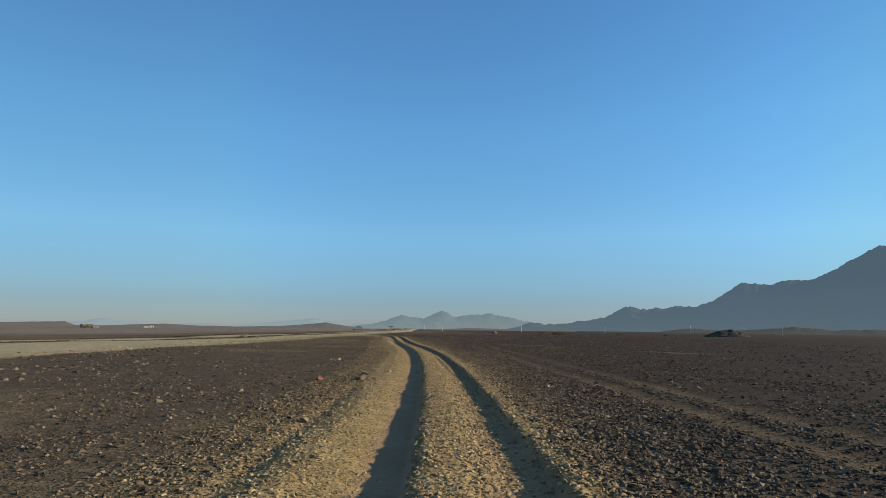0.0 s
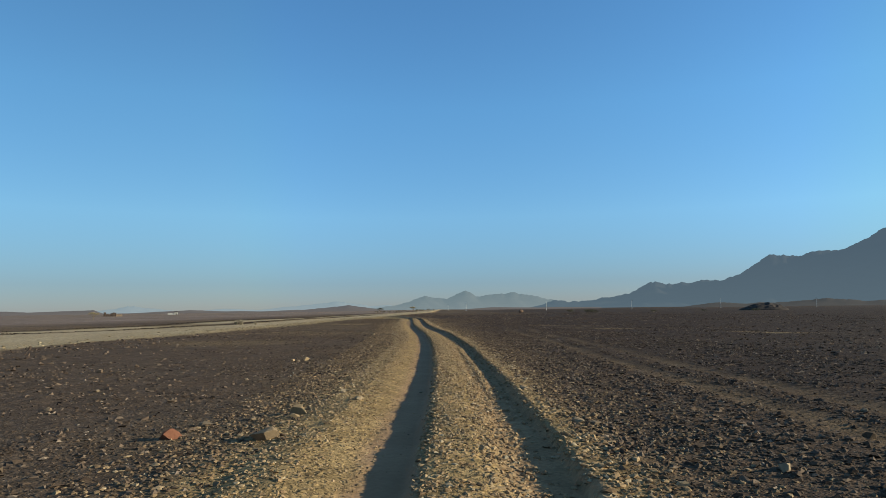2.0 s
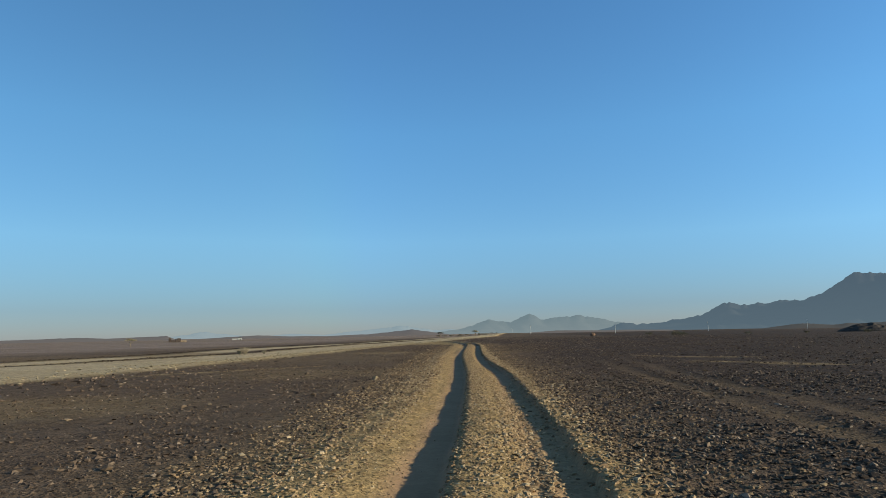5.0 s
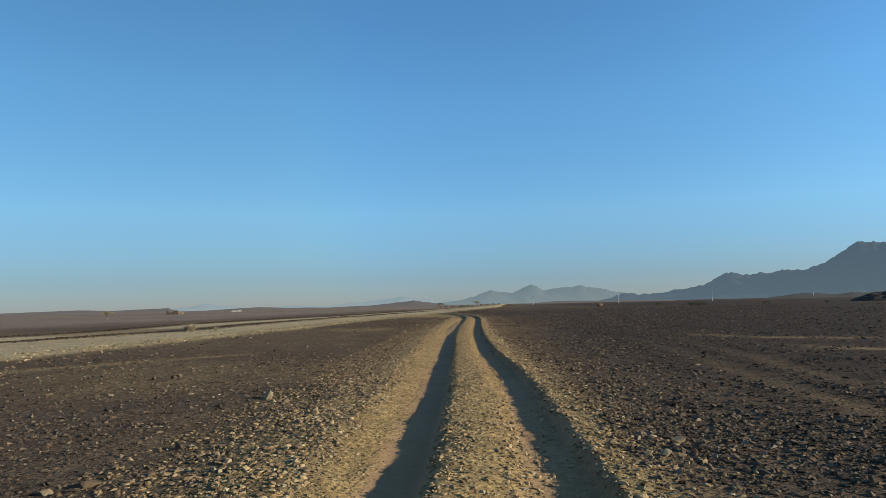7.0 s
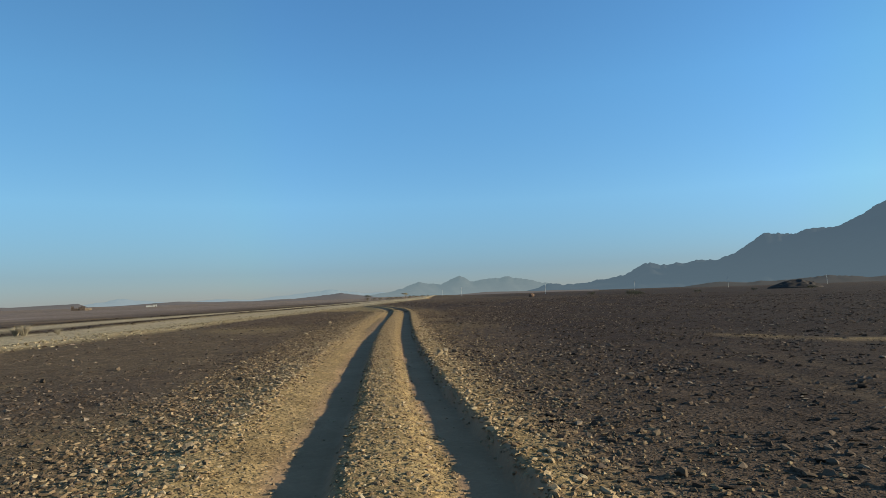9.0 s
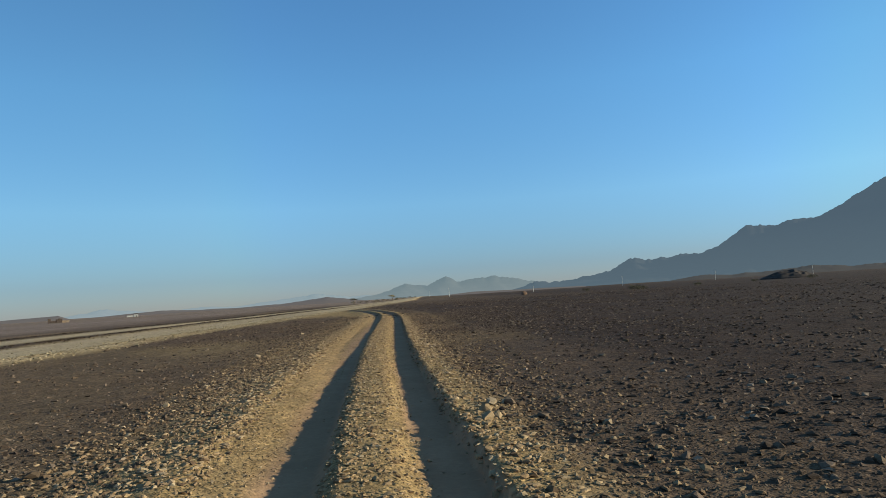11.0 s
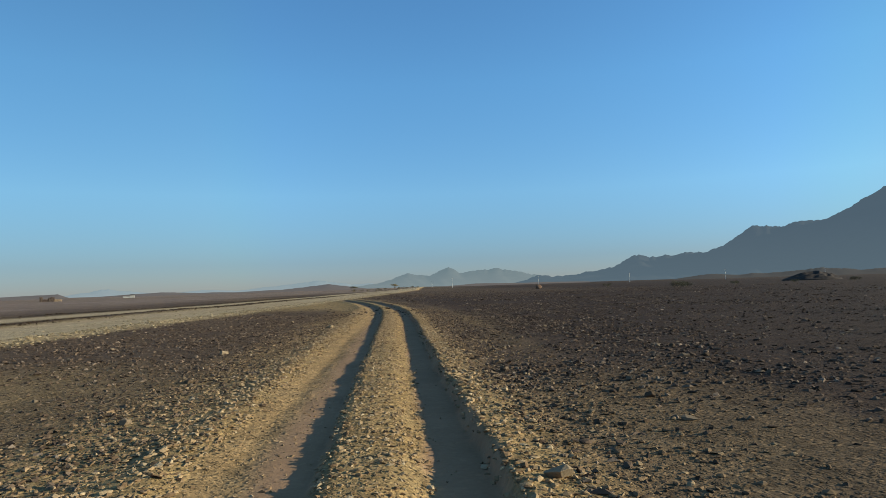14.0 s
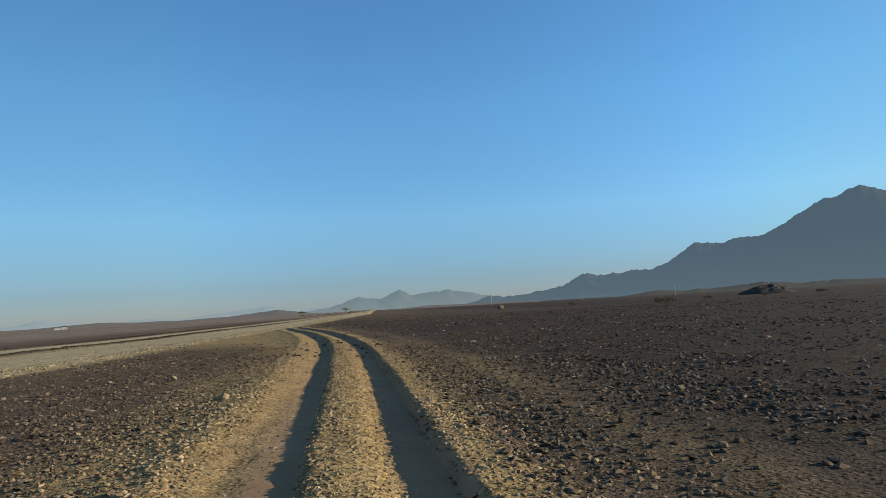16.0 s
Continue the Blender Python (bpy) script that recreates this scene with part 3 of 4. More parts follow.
# pale gravel thrown up on the crest, the banks and the right shoulder
for name, n, u0, u1, small, large, text in (
        ("crest_gravel", 56000, -0.06, 1.18, 0.020, 0.060, "pale yellow broken gravel heaped between the wheel ruts"),
        ("bank_gravel", 95000, -3.6, -0.36, 0.020, 0.060, "pale sandy gravel along the rut bank"),
        ("shoulder_gravel", 68000, 1.56, 4.4, 0.022, 0.068, "coarse pale gravel along the rut shoulder"),
        ("rut_grit", 4200, -0.6, 1.5, 0.012, 0.04, "scattered grit lying in the wheel ruts")):
    u, y = band(n, u0, u1, 4, 126, 1.1)
    if name == "shoulder_gravel":
        ok = keep(rng, 1 - step(2.1, 4.2, u) * 0.85)
    elif name == "bank_gravel":
        c = lumps(u, y, 0.8, 35)
        ok = ((u < -0.55) | (y > 74 + 6 * c)) & keep(rng, np.where(u < -1.95, (0.6 + 0.6 * c) * (1 - 0.6 * step(-2.6, -3.6, u)), np.where(u < -1.15 + 0.2 * step(64, 76, y), 1.0, 0.95 - 0.10 * step(50, 62, y) - 0.30 * step(70, 80, y))))
    elif name == "crest_gravel":
        c = lumps(u, y, 0.5, 36)
        ok = keep(rng, np.where(u < 0.4, 1.0, np.where(u < 0.9, 0.4 + 0.5 * c + 0.3 * (1 - step(40, 52, y)), 0.9 - 0.35 * step(40, 52, y) - 0.5 * step(1.0, 1.12, u) * step(40, 52, y))))
    else:
        ok = keep(rng, 0.3 + 0.7 * lumps(u, y, 2.0, 37))
    u, y = u[ok], y[ok]
    size = small + (large - small) * rng.random(len(u)) ** 2.3
    if name == "bank_gravel":
        size = size * (1 + 0.22 * step(-2.0, -1.8, u) * (1 - step(-1.25, -1.1, u)) * step(56, 68, y)) * (1 - 0.3 * step(-1.15, -1.0, u))
    u = u - right_shift(u, y)
    ochre = ((u < -2.05 + 0.5 * (rng.random(len(u)) - 0.5)) | (u > 2.15 + 0.6 * (rng.random(len(u)) - 0.5))) & (name in ("bank_gravel", "shoulder_gravel"))
    chips(name, text, (u + crest(y))[~ochre], y[~ochre], size[~ochre], PALE_GRAVEL, rng)
    if ochre.any():
        chips(name.replace("_gravel", "_edge_gravel"), "ochre brown gravel thinning out beside the track", (u + crest(y))[ochre], y[ochre], size[ochre] * 1.1, OCHRE_GRAVEL, rng)

for name, n, u0, u1, y1, small, large, text in (
        ("rut_gravel", 15000, 0.66, 1.50, 58, 0.022, 0.085, "loose pale gravel strewn in the shallow rut"),
        ("bank_rubble", 27000, -3.5, -1.12, 106, 0.032, 0.088, "coarse ochre rubble thrown up along the rut bank"),
        ("shoulder_rubble", 9500, 1.52, 2.6, 104, 0.042, 0.105, "coarse pale rubble heaped along the rut shoulder")):
    u, y = band(n, u0, u1, 4, y1)
    if name == "bank_rubble":
        ok = keep(rng, (0.5 + 0.5 * step(40, 52, y)) * np.where((y < 44) & (u > -1.75), 0.15, 1.0) * (1 - 0.6 * step(76, 92, y)) * (0.3 + 0.7 * step(0.3, 0.6, lumps(u, y, 1.2, 58))) * (1 - 0.75 * step(1.9, 3.4, -u)))
    elif name == "rut_gravel":
        ok = keep(rng, (1 - 0.72 * step(0.85, 1.3, u)) * (0.35 + 0.65 * lumps(u, y, 0.5, 56)) * (1 - step(44, 58, y)) + 0.5 * np.exp(-((u - 1.12) / 0.12) ** 2) * step(25, 28, y) * (1 - step(36, 46, y)))
    else:
        ok = keep(rng, (1 - 0.85 * step(1.75, 2.5, u)) * (0.25 + 0.75 * step(0.35, 0.65, lumps(u, y, 1.1, 57))))
    u, y = u[ok], y[ok]
    chips(name, text, u + crest(y) - right_shift(u, y), y, small + (large - small) * rng.random(len(u)) ** 2.6, MIXED_GRAVEL if name == "bank_rubble" else PALE_GRAVEL, rng)

# dark stones over the plain, thinning with distance
places = []
for n, u0, u1, y0, y1, small, large in ((78000, -6.0, -1.9, 4, 120, 0.023, 0.092), (16000, 1.9, 5.6, 4, 44, 0.035, 0.11), (17000, 2.2, 9.5, 90, 122, 0.034, 0.12), (15000, -9.5, -2.6, 92, 122, 0.032, 0.115), (58000, 2.0, 6.5, 5, 54, 0.024, 0.100), (30000, 2.0, 6.5, 48, 120, 0.030, 0.112), (50000, -12, -6, 6, 128, 0.028, 0.105), (52000, 6.5, 13, 7, 58, 0.028, 0.105), (28000, 6.5, 13, 52, 132, 0.032, 0.118),
                                        (24000, -14, 24, 116, 230, 0.05, 0.22), (20000, -20, -12, 15, 190, 0.05, 0.20), (30000, 13, 24, 12, 170, 0.05, 0.16), (26000, 24, 60, 25, 220, 0.08, 0.22), (9000, -14, 90, 138, 340, 0.10, 0.30)):
    u, y = band(n, u0, u1, y0, y1)
    ok = keep(rng, (1 - 0.78 * bare_soil(u + crest(y), y)) * (1 - 0.9 * apron(u + crest(y), y)) * (1 - 0.75 * late_mark(u + crest(y), y)) * np.clip(0.52 + 1.2 * (lumps(u, y, 1.6, 45) - 0.45) + 0.8 * (lumps(u, y, 6.0, 46) - 0.45), 0.12, 1))
    for off in (4.85, 6.35):
        ok &= (np.abs(old_mark(u + crest(y), y) - off) > 0.42) | (y > 72) | keep(rng, np.full(len(u), 0.22))
    u, y = u[ok], y[ok]
    ok = (u + crest(y)) > road_edge(y) + 0.5
    u, y = u[ok], y[ok]
    places.append((u + crest(y), y, small + (large - small) * rng.random(len(u)) ** np.where(u > 0, 3.6, 4.2)))
x, y, size = (np.concatenate(c) for c in zip(*places))
dark_side = (x - crest(y)) > 4.0 + 4.0 * rng.random(len(x))
far_off = 0.55 * ((y > 112) | (np.abs(x - crest(y)) > 13))
chips("plain_stones", "brown angular stones strewn over the desert plain", x[~dark_side], y[~dark_side], size[~dark_side], DARK_GRAVEL, rng, category="stones", cut=0.10, coarse=far_off[~dark_side], flat=0.45)
chips("varnished_stones", "dark varnished angular stones paving the desert plain", x[dark_side], y[dark_side], size[dark_side], VARNISHED, rng, category="stones", cut=0.10, coarse=far_off[dark_side], flat=0.45)
for name, beyond, off, n in (("road_windrow", 0, 1.2, 11000), ("outer_windrow", 1, 4.4, 6500)):
    y = rng.uniform(34, 230, n)
    x = road_edge(y) - road_width(y) - strip_gap(y) * beyond - off - 0.3 + rng.normal(0, 0.8, n)
    ok = keep(rng, 0.25 + 0.75 * step(0.2, 0.5, lumps(x, y, 5.0, 48)))
    chips(name, "low dark brown windrow of spoil along the graded road", x[ok], y[ok], 0.05 + 0.12 * rng.random(ok.sum()) ** 2, WINDROW, rng, category="windrow", cut=0.2)

# pale stones along the shoulder of the graded road
n = 30000
y = 22 + 238 * rng.random(n) ** 0.8
x = road_edge(y) - np.where(rng.random(n) < 0.8, rng.normal(0.9, 0.85, n), rng.uniform(-1.5, 6.0, n))
ok = keep(rng, (0.25 + 0.75 * step(52, 88, y)) * (1 - 0.7 * step(125, 160, y)) - 0.15 * lumps(x, y, 2, 39))
x, y = x[ok], y[ok]
n = len(x)
chips("road_shoulder_stones", "pale stones lining the graded road", x, y, 0.04 + 0.11 * rng.random(n) ** 3, ROAD_RUBBLE, rng, category="stones", cut=0.14)


# ---- helpers for things ----
def part(name, bm, material, parent=None, label="", smooth=False):
    """Links a bmesh as one mesh object under a thing or a part."""
    me = bpy.data.meshes.new(name)
    bm.to_mesh(me)
    bm.free()
    me.materials.append(material)
    for p in me.polygons:
        p.use_smooth = smooth
    ob = new(name, me)
    ob.parent = parent
    return tagged(ob, label)


def at_ground(x, y, turn=0.0, lift=0.0, size=1.0):
    z = float(height(np.array([x]), np.array([y]))[0])
    return Matrix.LocRotScale((x, y, z + lift), Euler((0, 0, radians(turn))), (size, size, size))


def box(bm, x0, x1, y0, y1, z0, z1, bevel=0.0):
    m = Matrix.LocRotScale(((x0 + x1) / 2, (y0 + y1) / 2, (z0 + z1) / 2), None, (x1 - x0, y1 - y0, z1 - z0))
    made = bmesh.ops.create_cube(bm, size=1.0, matrix=m)
    if bevel:
        edges = list({e for v in made["verts"] for e in v.link_edges})
        bmesh.ops.bevel(bm, geom=edges, offset=bevel, segments=1, affect="EDGES")


def limb(bm, a, b, r0, r1, sides=6):
    a, b = Vector(a), Vector(b)
    m = Matrix.Translation((a + b) / 2) @ (b - a).to_track_quat("Z", "Y").to_matrix().to_4x4()
    bmesh.ops.create_cone(bm, cap_ends=True, segments=sides, radius1=r0, radius2=r1, depth=(b - a).length, matrix=m)


# ---- single stones that stand out ----
def boulder_mesh(name, seed, material, points=20, flat=0.62):
    r = random.Random(seed)
    bm = bmesh.new()
    for _ in range(points):
        v = Vector((r.gauss(0, 1), r.gauss(0, 1), r.gauss(0, 1))).normalized()
        v *= r.uniform(0.85, 1.1)
        bm.verts.new((v.x * 0.62, v.y * 0.45, max(v.z, -0.55) * 0.5 * flat / 0.62))
    hull = bmesh.ops.convex_hull(bm, input=bm.verts)
    bmesh.ops.delete(bm, geom=[g for g in hull["geom_interior"] if isinstance(g, bmesh.types.BMVert)], context="VERTS")
    bmesh.ops.bevel(bm, geom=list(bm.edges), offset=0.012, segments=1, affect="EDGES")
    me = bpy.data.meshes.new(name)
    bm.to_mesh(me)
    bm.free()
    me.materials.append(material)
    return me


def set_stone(mesh, x, y, size, turn, label, group):
    ob = new("stone", mesh)
    ob.matrix_basis = at_ground(x, y, turn, size * 0.15, size)
    return tagged(ob, label, "stone", group)


CREAM = [boulder_mesh("cream_stone", 100 + i, CREAM_STONE, points=13, flat=f) for i, f in enumerate((0.45, 0.36, 0.58))]
ORANGE = [boulder_mesh("orange_stone", 120 + i, ORANGE_STONE, points=22, flat=0.55) for i in range(2)]
FIELD = [boulder_mesh("field_stone", 140 + i, STONE, points=14, flat=0.34 + 0.05 * i) for i in range(7)]

for i, (x, y, size) in enumerate(((-2.58, 21.1, 0.40), (-1.9, 24.3, 0.22), (-2.4, 25.5, 0.20), (1.55, 22.1, 0.20), (-0.95, 26.4, 0.10), (3.14, 19.5, 0.22), (-2.4, 11.7, 0.26), (1.7, 10.0, 0.26),
                                  (0.5, 52.0, 0.20), (0.2, 51.2, 0.18), (-4.5, 53.8, 0.22), (-1.05, 61.3, 0.14), (-9.0, 83.9, 0.26), (-2.47, 72.46, 0.27), (-1.25, 70.96, 0.15), (-3.90, 85.57, 0.26), (-3.66, 83.59, 0.20), (-3.44, 83.28, 0.20), (1.12, 25.72, 0.20), (1.23, 28.21, 0.20), (-10.6, 97.4, 0.26), (-12.2, 111.6, 0.28))):
    set_stone(CREAM[i % 3], x, y, size * 0.8, 47 * i, "cream limestone rock lying on the desert ground", "cream rocks")
for i, (x, y, size) in enumerate(((-2.66, 23.1, 0.27), (-2.62, 22.75, 0.17), (-5.36, 34.6, 0.22), (-5.76, 34.4, 0.19), (-6.07, 55.8, 0.26), (-9.4, 105.9, 0.30), (-2.58, 71.88, 0.17), (-2.60, 71.31, 0.19), (-2.44, 71.61, 0.12), (-7.78, 74.42, 0.14))):
    set_stone(ORANGE[i % 2], x, y, size, 31 * i, "tan ochre rock lying beside the sandy track", "ochre rocks")
set_stone(boulder_mesh("red_stone", 131, RED_STONE, flat=0.55), -3.93, 21.4, 0.24, 20, "rust red rock lying beside the sandy track", "ochre rocks")
for i, (x, y, size) in enumerate(((2.4, 11.0, 0.30), (-5.4, 49.9, 0.32), (-5.4, 51.5, 0.24), (-6.7, 62.0, 0.20), (-4.9, 61.4, 0.22), (-0.2, 60.3, 0.22), (-2.8, 79.4, 0.24), (-0.9, 78.0, 0.20), (0.4, 78.1, 0.27),
                                  (-1.3, 77.9, 0.16), (-9.4, 92.1, 0.26), (-1.9, 90.8, 0.20), (-2.0, 89.4, 0.24), (-2.3, 89.9, 0.20), (-11.3, 103.3, 0.30), (-4.9, 99.9, 0.22), (-3.1, 101.5, 0.24), (-2.6, 99.8, 0.22), (-1.3, 103.7, 0.24), (-4.4, 29.4, 0.22), (-4.2, 31.7, 0.20), (2.1, 37.4, 0.24), (-5.7, 39.8, 0.26), (3.64, 63.4, 0.18), (0.87, 66.2, 0.26), (0.43, 68.8, 0.20), (-2.22, 72.64, 0.32), (-2.05, 72.62, 0.20), (-1.87, 71.66, 0.30), (-11.52, 81.4, 0.32), (-7.2, 72.2, 0.24))):
    set_stone(FIELD[i % 7], x, y, size * 0.62, 61 * i, "weathered brown rock lying on the desert ground", "brown rocks")
r = random.Random(8)
for i in range(230):
    y = r.uniform(6, 125)
    u = r.choice((-1, 1)) * r.uniform(2.2, 9.5) + (0.9 if i % 2 else -0.3)
    set_stone(FIELD[i % 7], u + float(crest(y)), y, r.uniform(0.07, 0.17), r.uniform(0, 360), "weathered brown rock lying on the desert ground", "brown rocks")

bm = bmesh.new()
points = [Vector((-0.17, -0.02, 0.015)), Vector((-0.08, 0.03, 0.03)), Vector((0.01, 0.01, 0.02)), Vector((0.10, 0.05, 0.05)), Vector((0.15, 0.14, 0.10))]
for k in range(4):
    limb(bm, points[k], points[k + 1], 0.013 - 0.002 * k, 0.011 - 0.002 * k, 6)
limb(bm, points[2], Vector((0.03, -0.07, 0.03)), 0.008, 0.003, 5)
twig = part("twig", bm, plain_material("bleached_wood", (0.42, 0.36, 0.28), 0.85, 0.2, 12))
twig.matrix_basis = at_ground(-4.42, 29.45, 70, -0.004)
tagged(twig, "bleached crooked twig lying among dark stones", "twig")

# ---- things on the plain ----
POLE_MAT = plain_material("weathered_grey_pole", (0.55, 0.53, 0.50), 0.7, 0.15)
ARM_MAT = plain_material("galvanised_arm", (0.42, 0.42, 0.42), 0.5, 0.15)
GLAZE = plain_material("brown_porcelain", (0.12, 0.06, 0.04), 0.3, 0.1)


def utility_pole():
    root = new("utility_pole")
    bm = bmesh.new()
    limb(bm, (0, 0, -1.0), (0, 0, 12.0), 0.24, 0.15, 10)
    part("pole", bm, POLE_MAT, root)
    bm = bmesh.new()
    box(bm, -1.3, 1.3, -0.10, 0.10, 11.1, 11.32, 0.02)
    arm = part("crossarm", bm, ARM_MAT, root, "grey steel crossarm")
    for x in (-1.15, 0.0, 1.15):
        bm = bmesh.new()
        z = 11.32 if x else 12.0
        limb(bm, (x, 0, z), (x, 0, z + 0.14), 0.10, 0.14, 8)
        limb(bm, (x, 0, z + 0.14), (x, 0, z + 0.32), 0.11, 0.06, 8)
        part("insulator", bm, GLAZE, arm if x else root, "brown porcelain insulator")
    return tagged(root, "tall pale utility pole with a crossarm standing on the plain", "utility pole", "utility poles")


first_pole = utility_pole()
POLES = ((1.7, 915), (112, 914), (229, 915), (327, 857), (467, 894), (-37, 1450))
first_pole.matrix_basis = at_ground(*POLES[0])
for x, y in POLES[1:]:
    copy_thing(first_pole, at_ground(x, y, r.uniform(-6, 6)))


def rock_mound(x, y):
    """A long dark heap of stones on the plain."""
    n, m = 64, 14
    a = np.linspace(0, 2 * np.pi, n, endpoint=False)
    rings = []
    for j in range(m):
        k = j / (m - 1)
        rad = 1 - k
        px, py = np.cos(a) * 14.5 * rad, np.sin(a) * 9 * rad
        top = 4.1 * (1 - rad ** 1.7) * (0.72 + 0.5 * lumps(px, py + 50, 9.0, 81))
        top = top + (lumps(px, py + 50, 2.0, 82) - 0.5) * 1.1 * min(1, 3 * k) - 0.8 * (k == 0)
        rings.append(np.stack([px + 4 * (1 - rad) * np.sign(1), py, top], -1))
    v = np.array(rings).reshape(-1, 3)
    i = np.arange(n)
    f = np.concatenate([np.stack([j * n + i, j * n + (i + 1) % n, (j + 1) * n + (i + 1) % n, (j + 1) * n + i], -1) for j in range(m - 1)])
    ob = new("rock_mound", mesh_from("rock_mound", v, f, plain_material("dark_spoil", (0.058, 0.046, 0.040), 0.95, 0.4, 0.6)))
    ob.matrix_basis = at_ground(x, y, -8)
    return tagged(ob, "long dark mound of broken rock on the plain", "mound")


rock_mound(177, 406)
outcrop = new("boulder", boulder_mesh("boulder", 171, plain_material("reddish_brown_rock", (0.150, 0.092, 0.062), 0.95, 0.35, 1.5), points=24, flat=0.62))
outcrop.matrix_basis = at_ground(22.3, 273, 25, 0.35, 1.75)
tagged(outcrop, "reddish brown boulder standing alone on the far plain", "boulder")

WHITEWASH = plain_material("whitewash", (0.36, 0.34, 0.31), 0.85, 0.12, 0.8)
DARK_ROOF = plain_material("dark_tin_roof", (0.08, 0.07, 0.065), 0.6, 0.2, 1.0)
OPENING = plain_material("dark_timber", (0.05, 0.04, 0.035), 0.8, 0.2, 2.0)
FIELD_WALL = plain_material("dark_dry_stone", (0.075, 0.055, 0.045), 0.95, 0.4, 1.2)


MUD_WALL = plain_material("pale_mud_wall", (0.24, 0.175, 0.12), 0.95, 0.2, 1.0)


def white_house(x, y, turn):
    root = new("house")
    walls = {}
    for name, dims in (("low_wing_wall", (-9.5, 1.5, -3, 3, -1.5, 2.6)), ("main_wall", (1.5, 8.5, -3.6, 3.6, -1.5, 4.2))):
        bm = bmesh.new()
        box(bm, *dims, bevel=0.05)
        walls[name] = part(name, bm, WHITEWASH, root)
    bm = bmesh.new()
    box(bm, -9.8, 1.5, -3.3, 3.3, 2.6, 2.85)
    part("low_roof", bm, WHITEWASH, root, "flat whitewashed roof slab")
    bm = bmesh.new()
    verts = [bm.verts.new(p) for p in ((1.2, -4, 4.2), (8.8, -4, 4.2), (8.8, 4, 4.2), (1.2, 4, 4.2), (1.2, 0, 6.2), (8.8, 0, 6.2))]
    for f in ((0, 1, 5, 4), (2, 3, 4, 5), (0, 4, 3), (1, 2, 5), (0, 3, 2, 1)):
        bm.faces.new([verts[k] for k in f])
    part("roof", bm, DARK_ROOF, root, "dark pitched tin roof")
    for wx in (3.2,):
        bm = bmesh.new()
        box(bm, wx, wx + 0.9, -3.75, -2.9, 1.0, 2.0)
        part("window", bm, OPENING, walls["main_wall"])
    bm = bmesh.new()
    box(bm, 5.6, 6.6, -3.75, -3.4, -1.0, 2.1)
    part("door", bm, OPENING, walls["main_wall"])
    root.matrix_basis = at_ground(x, y, turn, 0.1, 0.62)
    return tagged(root, "small whitewashed house with a dark tin roof on the plain", "house")


white_house(-351, 786, 24)


def ruined_hut(x, y):
    root = new("ruined_hut")
    q = random.Random(5)
    for x0, x1, h in ((-5.2, -3.4, 3.6), (-3.4, 0.3, 1.7), (0.3, 2.0, 2.6), (2.0, 4.8, 3.3), (4.8, 9.6, 1.5)):
        bm = bmesh.new()
        box(bm, x0 + 0.01, x1 - 0.01, -1.8, 1.8, -1.2, h, 0.1)
        bmesh.ops.subdivide_edges(bm, edges=list(bm.edges), cuts=2, use_grid_fill=True)
        for v in bm.verts:
            v.co += Vector((q.uniform(-0.2, 0.2), q.uniform(-0.2, 0.2), q.uniform(-0.5, 0.3) if v.co.z > 1 else 0))
        part("wall", bm, FIELD_WALL if x1 < 9 else MUD_WALL, root, "" if x1 < 9 else "low pale mud wall")
    bm = bmesh.new()
    box(bm, 0.4, 4.6, -1.5, 1.5, 2.9, 3.2)
    part("roof_beam", bm, OPENING, root, "dark timber roof beams")
    root.matrix_basis = at_ground(x, y, 28)
    return tagged(root, "dark ruined stone hut with broken walls", "hut")


ruined_hut(-320, 591)

BARK = plain_material("pale_acacia_bark", (0.20, 0.15, 0.10), 0.9, 0.3, 8)
LEAF = stone_material("dusty_olive_leaves", [(0.0, (0.06, 0.055, 0.035)), (0.6, (0.11, 0.098, 0.062)), (1.0, (0.17, 0.15, 0.10))])
STRAW = stone_material("dry_straw_twigs", [(0.0, (0.22, 0.175, 0.115)), (1.0, (0.38, 0.315, 0.225))])
STRAW_LEAF = stone_material("dry_straw_leaves", [(0.0, (0.13, 0.11, 0.06)), (0.5, (0.24, 0.19, 0.11)), (1.0, (0.34, 0.27, 0.16))])


def leaf_cloud(blobs, count, leaf, seed):
    """Small leaf blades scattered through uneven clumps: blobs of (centre, radii)."""
    q = np.random.default_rng(seed)
    which = q.integers(0, len(blobs), count)
    c = np.array([b[0] for b in blobs])[which]
    rad = np.array([b[1] for b in blobs])[which]
    d = q.normal(size=(count, 3))
    d /= np.linalg.norm(d, axis=1)[:, None]
    p = c + d * rad * q.random((count, 1)) ** 0.4
    a, b = q.normal(size=(count, 3)), q.normal(size=(count, 3))
    a *= leaf / np.linalg.norm(a, axis=1)[:, None]
    b *= leaf * 0.6 / np.linalg.norm(b, axis=1)[:, None]
    v = np.stack([p - a, p + b, p + a, p - b], 1).reshape(-1, 3)
    return v, np.arange(count * 4).reshape(-1, 4)


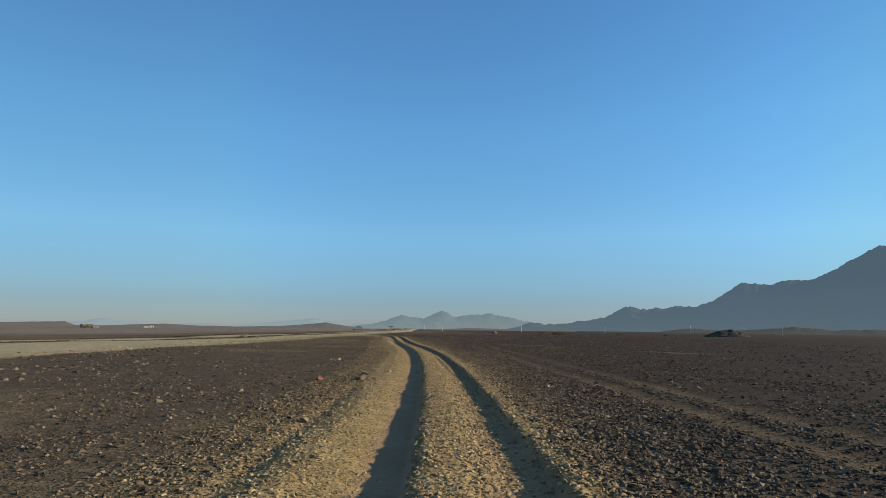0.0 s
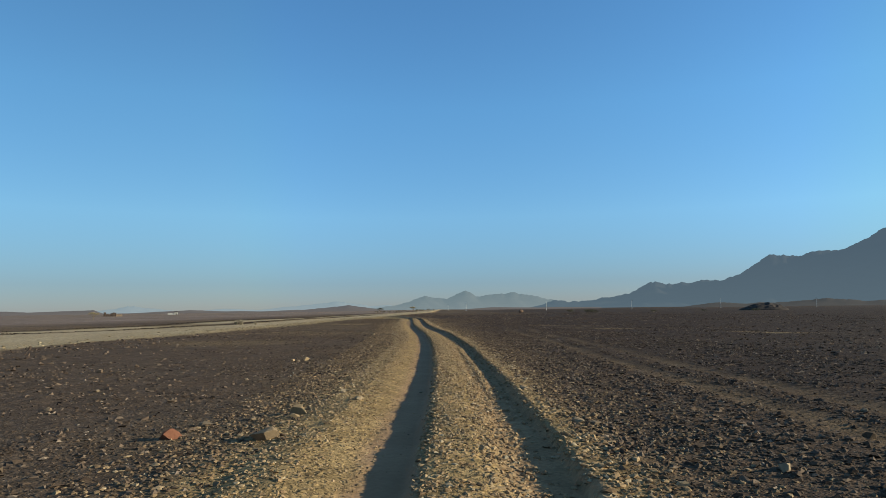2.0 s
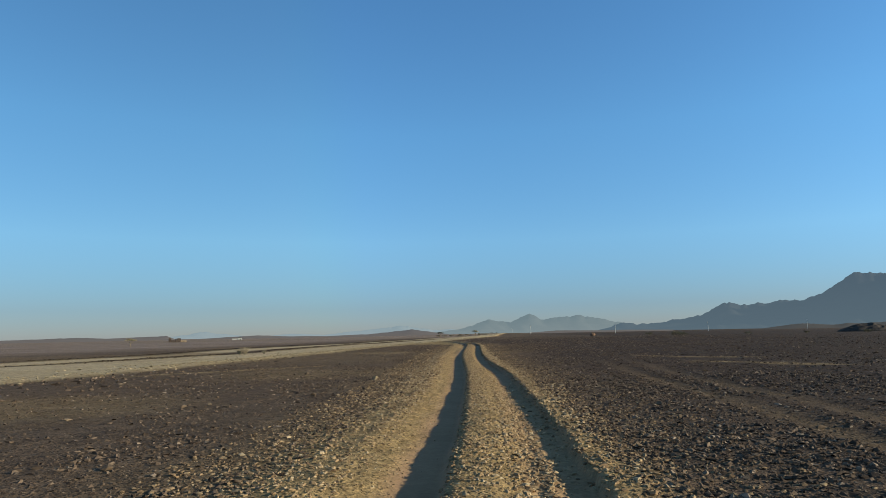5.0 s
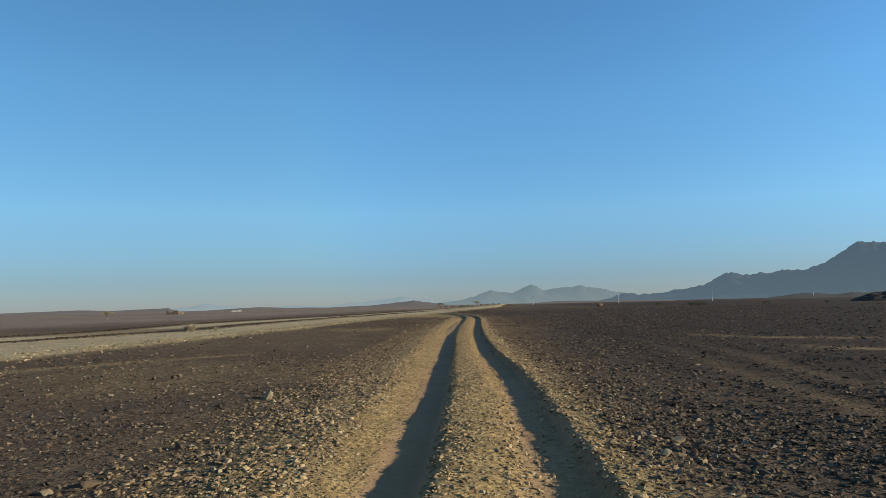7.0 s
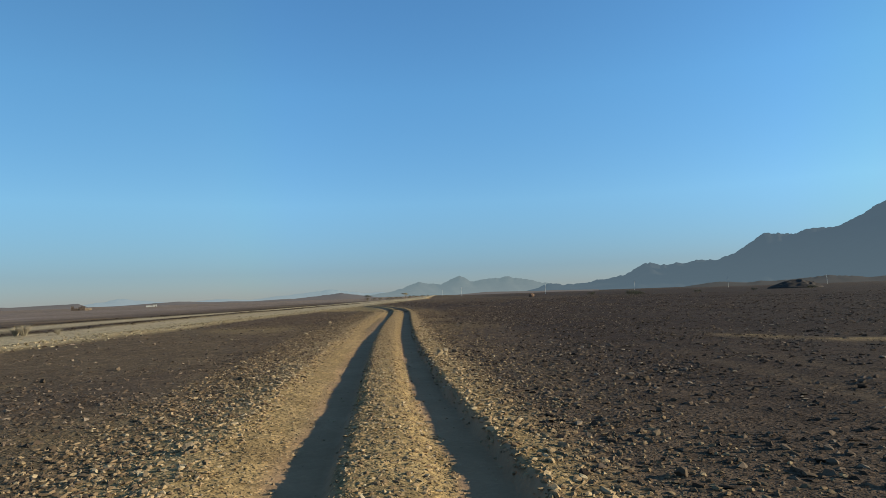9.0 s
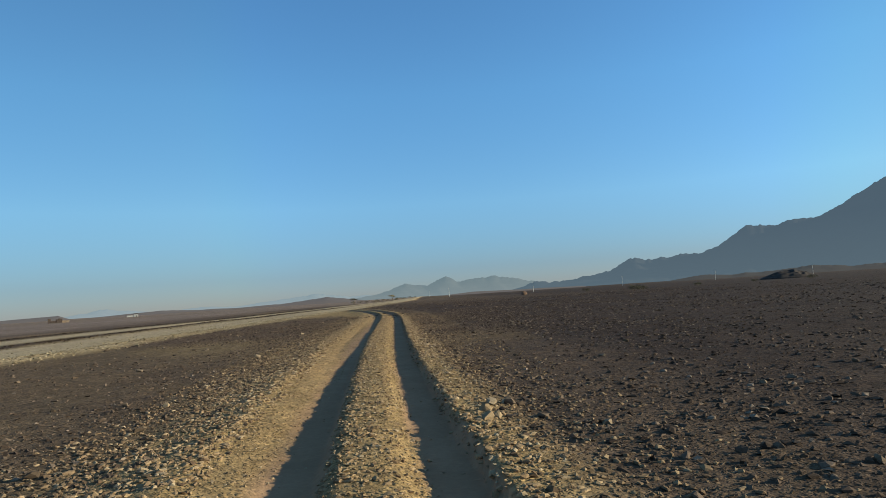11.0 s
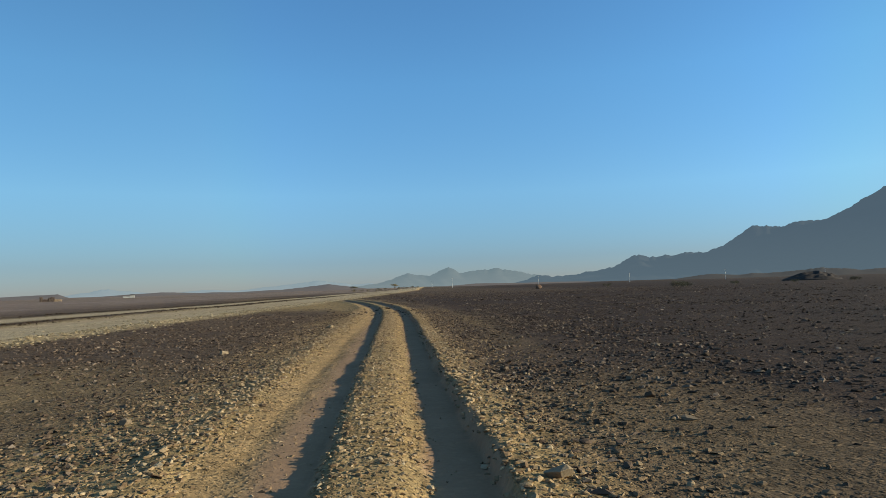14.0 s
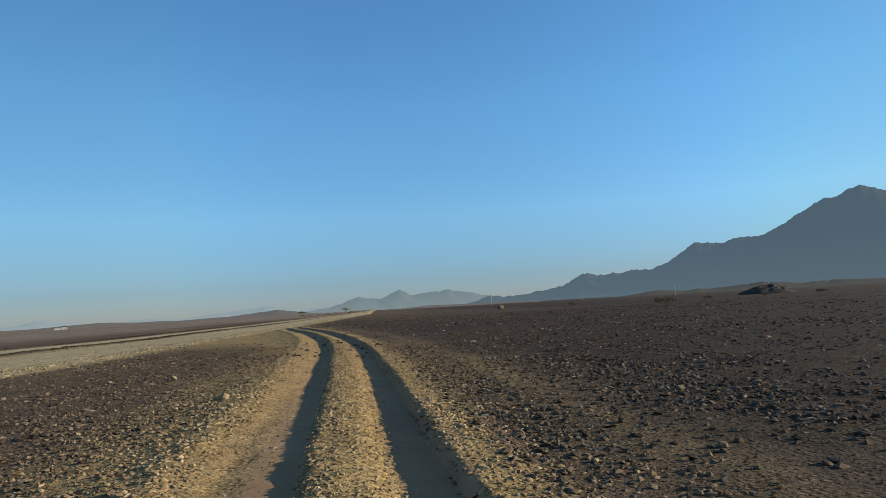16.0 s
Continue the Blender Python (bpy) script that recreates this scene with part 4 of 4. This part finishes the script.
def thorn_tree(seed, tall, wide, leaves, label, group="", foliage=LEAF):
    root = new("thorn_tree")
    q = random.Random(seed)
    bm = bmesh.new()
    fork = Vector((q.uniform(-0.1, 0.1), q.uniform(-0.1, 0.1), tall * 0.38))
    limb(bm, (0, 0, -0.3), fork, 0.045 * tall, 0.03 * tall)
    tips = []
    for k in range(6):
        a = k * math.tau / 6 + q.uniform(-0.4, 0.4)
        tip = Vector((math.cos(a) * wide * q.uniform(0.22, 0.4), math.sin(a) * wide * q.uniform(0.22, 0.4), tall * q.uniform(0.72, 0.9)))
        mid = fork.lerp(tip, 0.5) + Vector((0, 0, -0.04 * tall))
        limb(bm, fork, mid, 0.024 * tall, 0.016 * tall, 5)
        limb(bm, mid, tip, 0.016 * tall, 0.006 * tall, 5)
        tips.append(tip)
    part("trunk", bm, BARK, root, "pale forked trunk")
    blobs = [((t.x, t.y, t.z + 0.04 * tall), (wide * 0.2, wide * 0.2, tall * 0.10)) for t in tips]
    blobs += [((t.x * 0.5 + q.uniform(-0.2, 0.2), t.y * 0.5, t.z + 0.07 * tall), (wide * 0.16, wide * 0.16, tall * 0.08)) for t in tips]
    v, f = leaf_cloud(blobs, leaves, 0.035 * tall, seed)
    crown = new("crown", mesh_from("crown", v, f, foliage))
    crown.parent = root
    return tagged(root, label, "tree", group)


lone = thorn_tree(3, 3.0, 4.2, 900, "lone flat-topped acacia with a pale straw-coloured crown", foliage=STRAW_LEAF)
lone.matrix_basis = at_ground(-101, 187, 0, 0, 0.7)
flat_tree = thorn_tree(14, 2.9, 4.4, 1000, "flat-topped dark acacia standing alone on the far plain")
flat_tree.matrix_basis = at_ground(-46.5, 370, 40)
# brown crown; the paler straw leaves also put distance haze into its colour
broad_tree = thorn_tree(15, 3.8, 7.2, 1300, "broad flat-topped acacia with a hazy pale brown crown beyond the road", foliage=STRAW_LEAF)
broad_tree.matrix_basis = at_ground(-39, 503, 10)
far_tree = thorn_tree(9, 3.4, 4.2, 420, "dusty olive thorn tree far off beside the road", "far thorn trees")
q = random.Random(12)
first = True
for k in range(64):
    b = radians(q.uniform(-8.2, -2.6))
    dist = q.uniform(430, 760)
    m = at_ground(-2 + math.sin(b) * dist, 50 + math.cos(b) * dist, q.uniform(0, 360), 0, q.uniform(0.3, 0.68))
    if first:
        far_tree.matrix_basis, first = m, False
        continue
    copied = copy_thing(far_tree, Matrix.Identity(4))
    copied.matrix_basis = m


def dry_shrub(seed, tall, stems):
    """A tussock of thin bent twigs."""
    q = np.random.default_rng(seed)
    a = q.uniform(0, 2 * np.pi, stems)
    lean = q.uniform(0.05, 0.75, stems) * tall
    h = tall * q.uniform(0.45, 1.0, stems)
    verts, faces = [], []
    for k in range(stems):
        d = np.array([np.cos(a[k]), np.sin(a[k]), 0])
        side = np.array([-d[1], d[0], 0]) * 0.008
        root = d * q.uniform(0, 0.12) * tall
        pts = [root, root + d * lean[k] * 0.35 + [0, 0, h[k] * 0.6], root + d * lean[k] + [0, 0, h[k]]]
        n = len(verts)
        for j, p in enumerate(pts):
            w = side * (1 - 0.35 * j)
            verts += [p - w, p + w, p + d * 0.01 * (1 - 0.3 * j)]
        for j in range(2):
            o = n + 3 * j
            faces += [(o, o + 1, o + 4, o + 3), (o + 1, o + 2, o + 5, o + 4), (o + 2, o, o + 3, o + 5)]
    ob = new("dry_shrub", mesh_from("dry_shrub", np.array(verts), np.array(faces), STRAW))
    return tagged(ob, "dry straw-coloured shrub beside the graded road", "shrub", "dry shrubs")


shrub = dry_shrub(2, 1.1, 420)
shrub.matrix_basis = at_ground(-27.6, 92.3, 0, -0.03, 0.65)
for x, y, s1 in ((-28.3, 92.6, 0.55), (-26.0, 93.0, 0.35)):
    copied = copy_thing(shrub, Matrix.Identity(4))
    copied.matrix_basis = at_ground(x, y, 80 * s1, -0.02, s1)


def olive_bush(seed):
    """A low rounded bush: short stems and a ragged crown that reaches the ground."""
    root = new("desert_bush")
    q = random.Random(seed)
    bm = bmesh.new()
    blobs = []
    for k in range(7):
        a = k * math.tau / 7 + q.uniform(-0.3, 0.3)
        tip = Vector((math.cos(a) * q.uniform(0.5, 1.2), math.sin(a) * q.uniform(0.5, 1.2), q.uniform(0.5, 0.95)))
        limb(bm, (0, 0, -0.15), tip, 0.05, 0.015, 5)
        blobs.append(((tip.x, tip.y, tip.z - 0.1), (0.55, 0.55, 0.36)))
    part("stems", bm, BARK, root, "pale woody stems")
    v, f = leaf_cloud(blobs, 700, 0.075, seed)
    crown = new("crown", mesh_from("crown", v, f, LEAF))
    crown.parent = root
    return tagged(root, "low dusty olive bush on the dark gravel plain", "bush", "olive bushes")


bush = olive_bush(21)
bush.matrix_basis = at_ground(32.5, 186, 0, 0, 1.15)
for x, y, turn, s1 in ((34.4, 187.5, 70, 0.85), (40.5, 264, 140, 1.1), (111, 266, 30, 1.3), (64, 236, 200, 0.9), (86, 251, 300, 0.8)):
    copied = copy_thing(bush, Matrix.Identity(4))
    copied.matrix_basis = at_ground(x, y, turn, 0, s1)
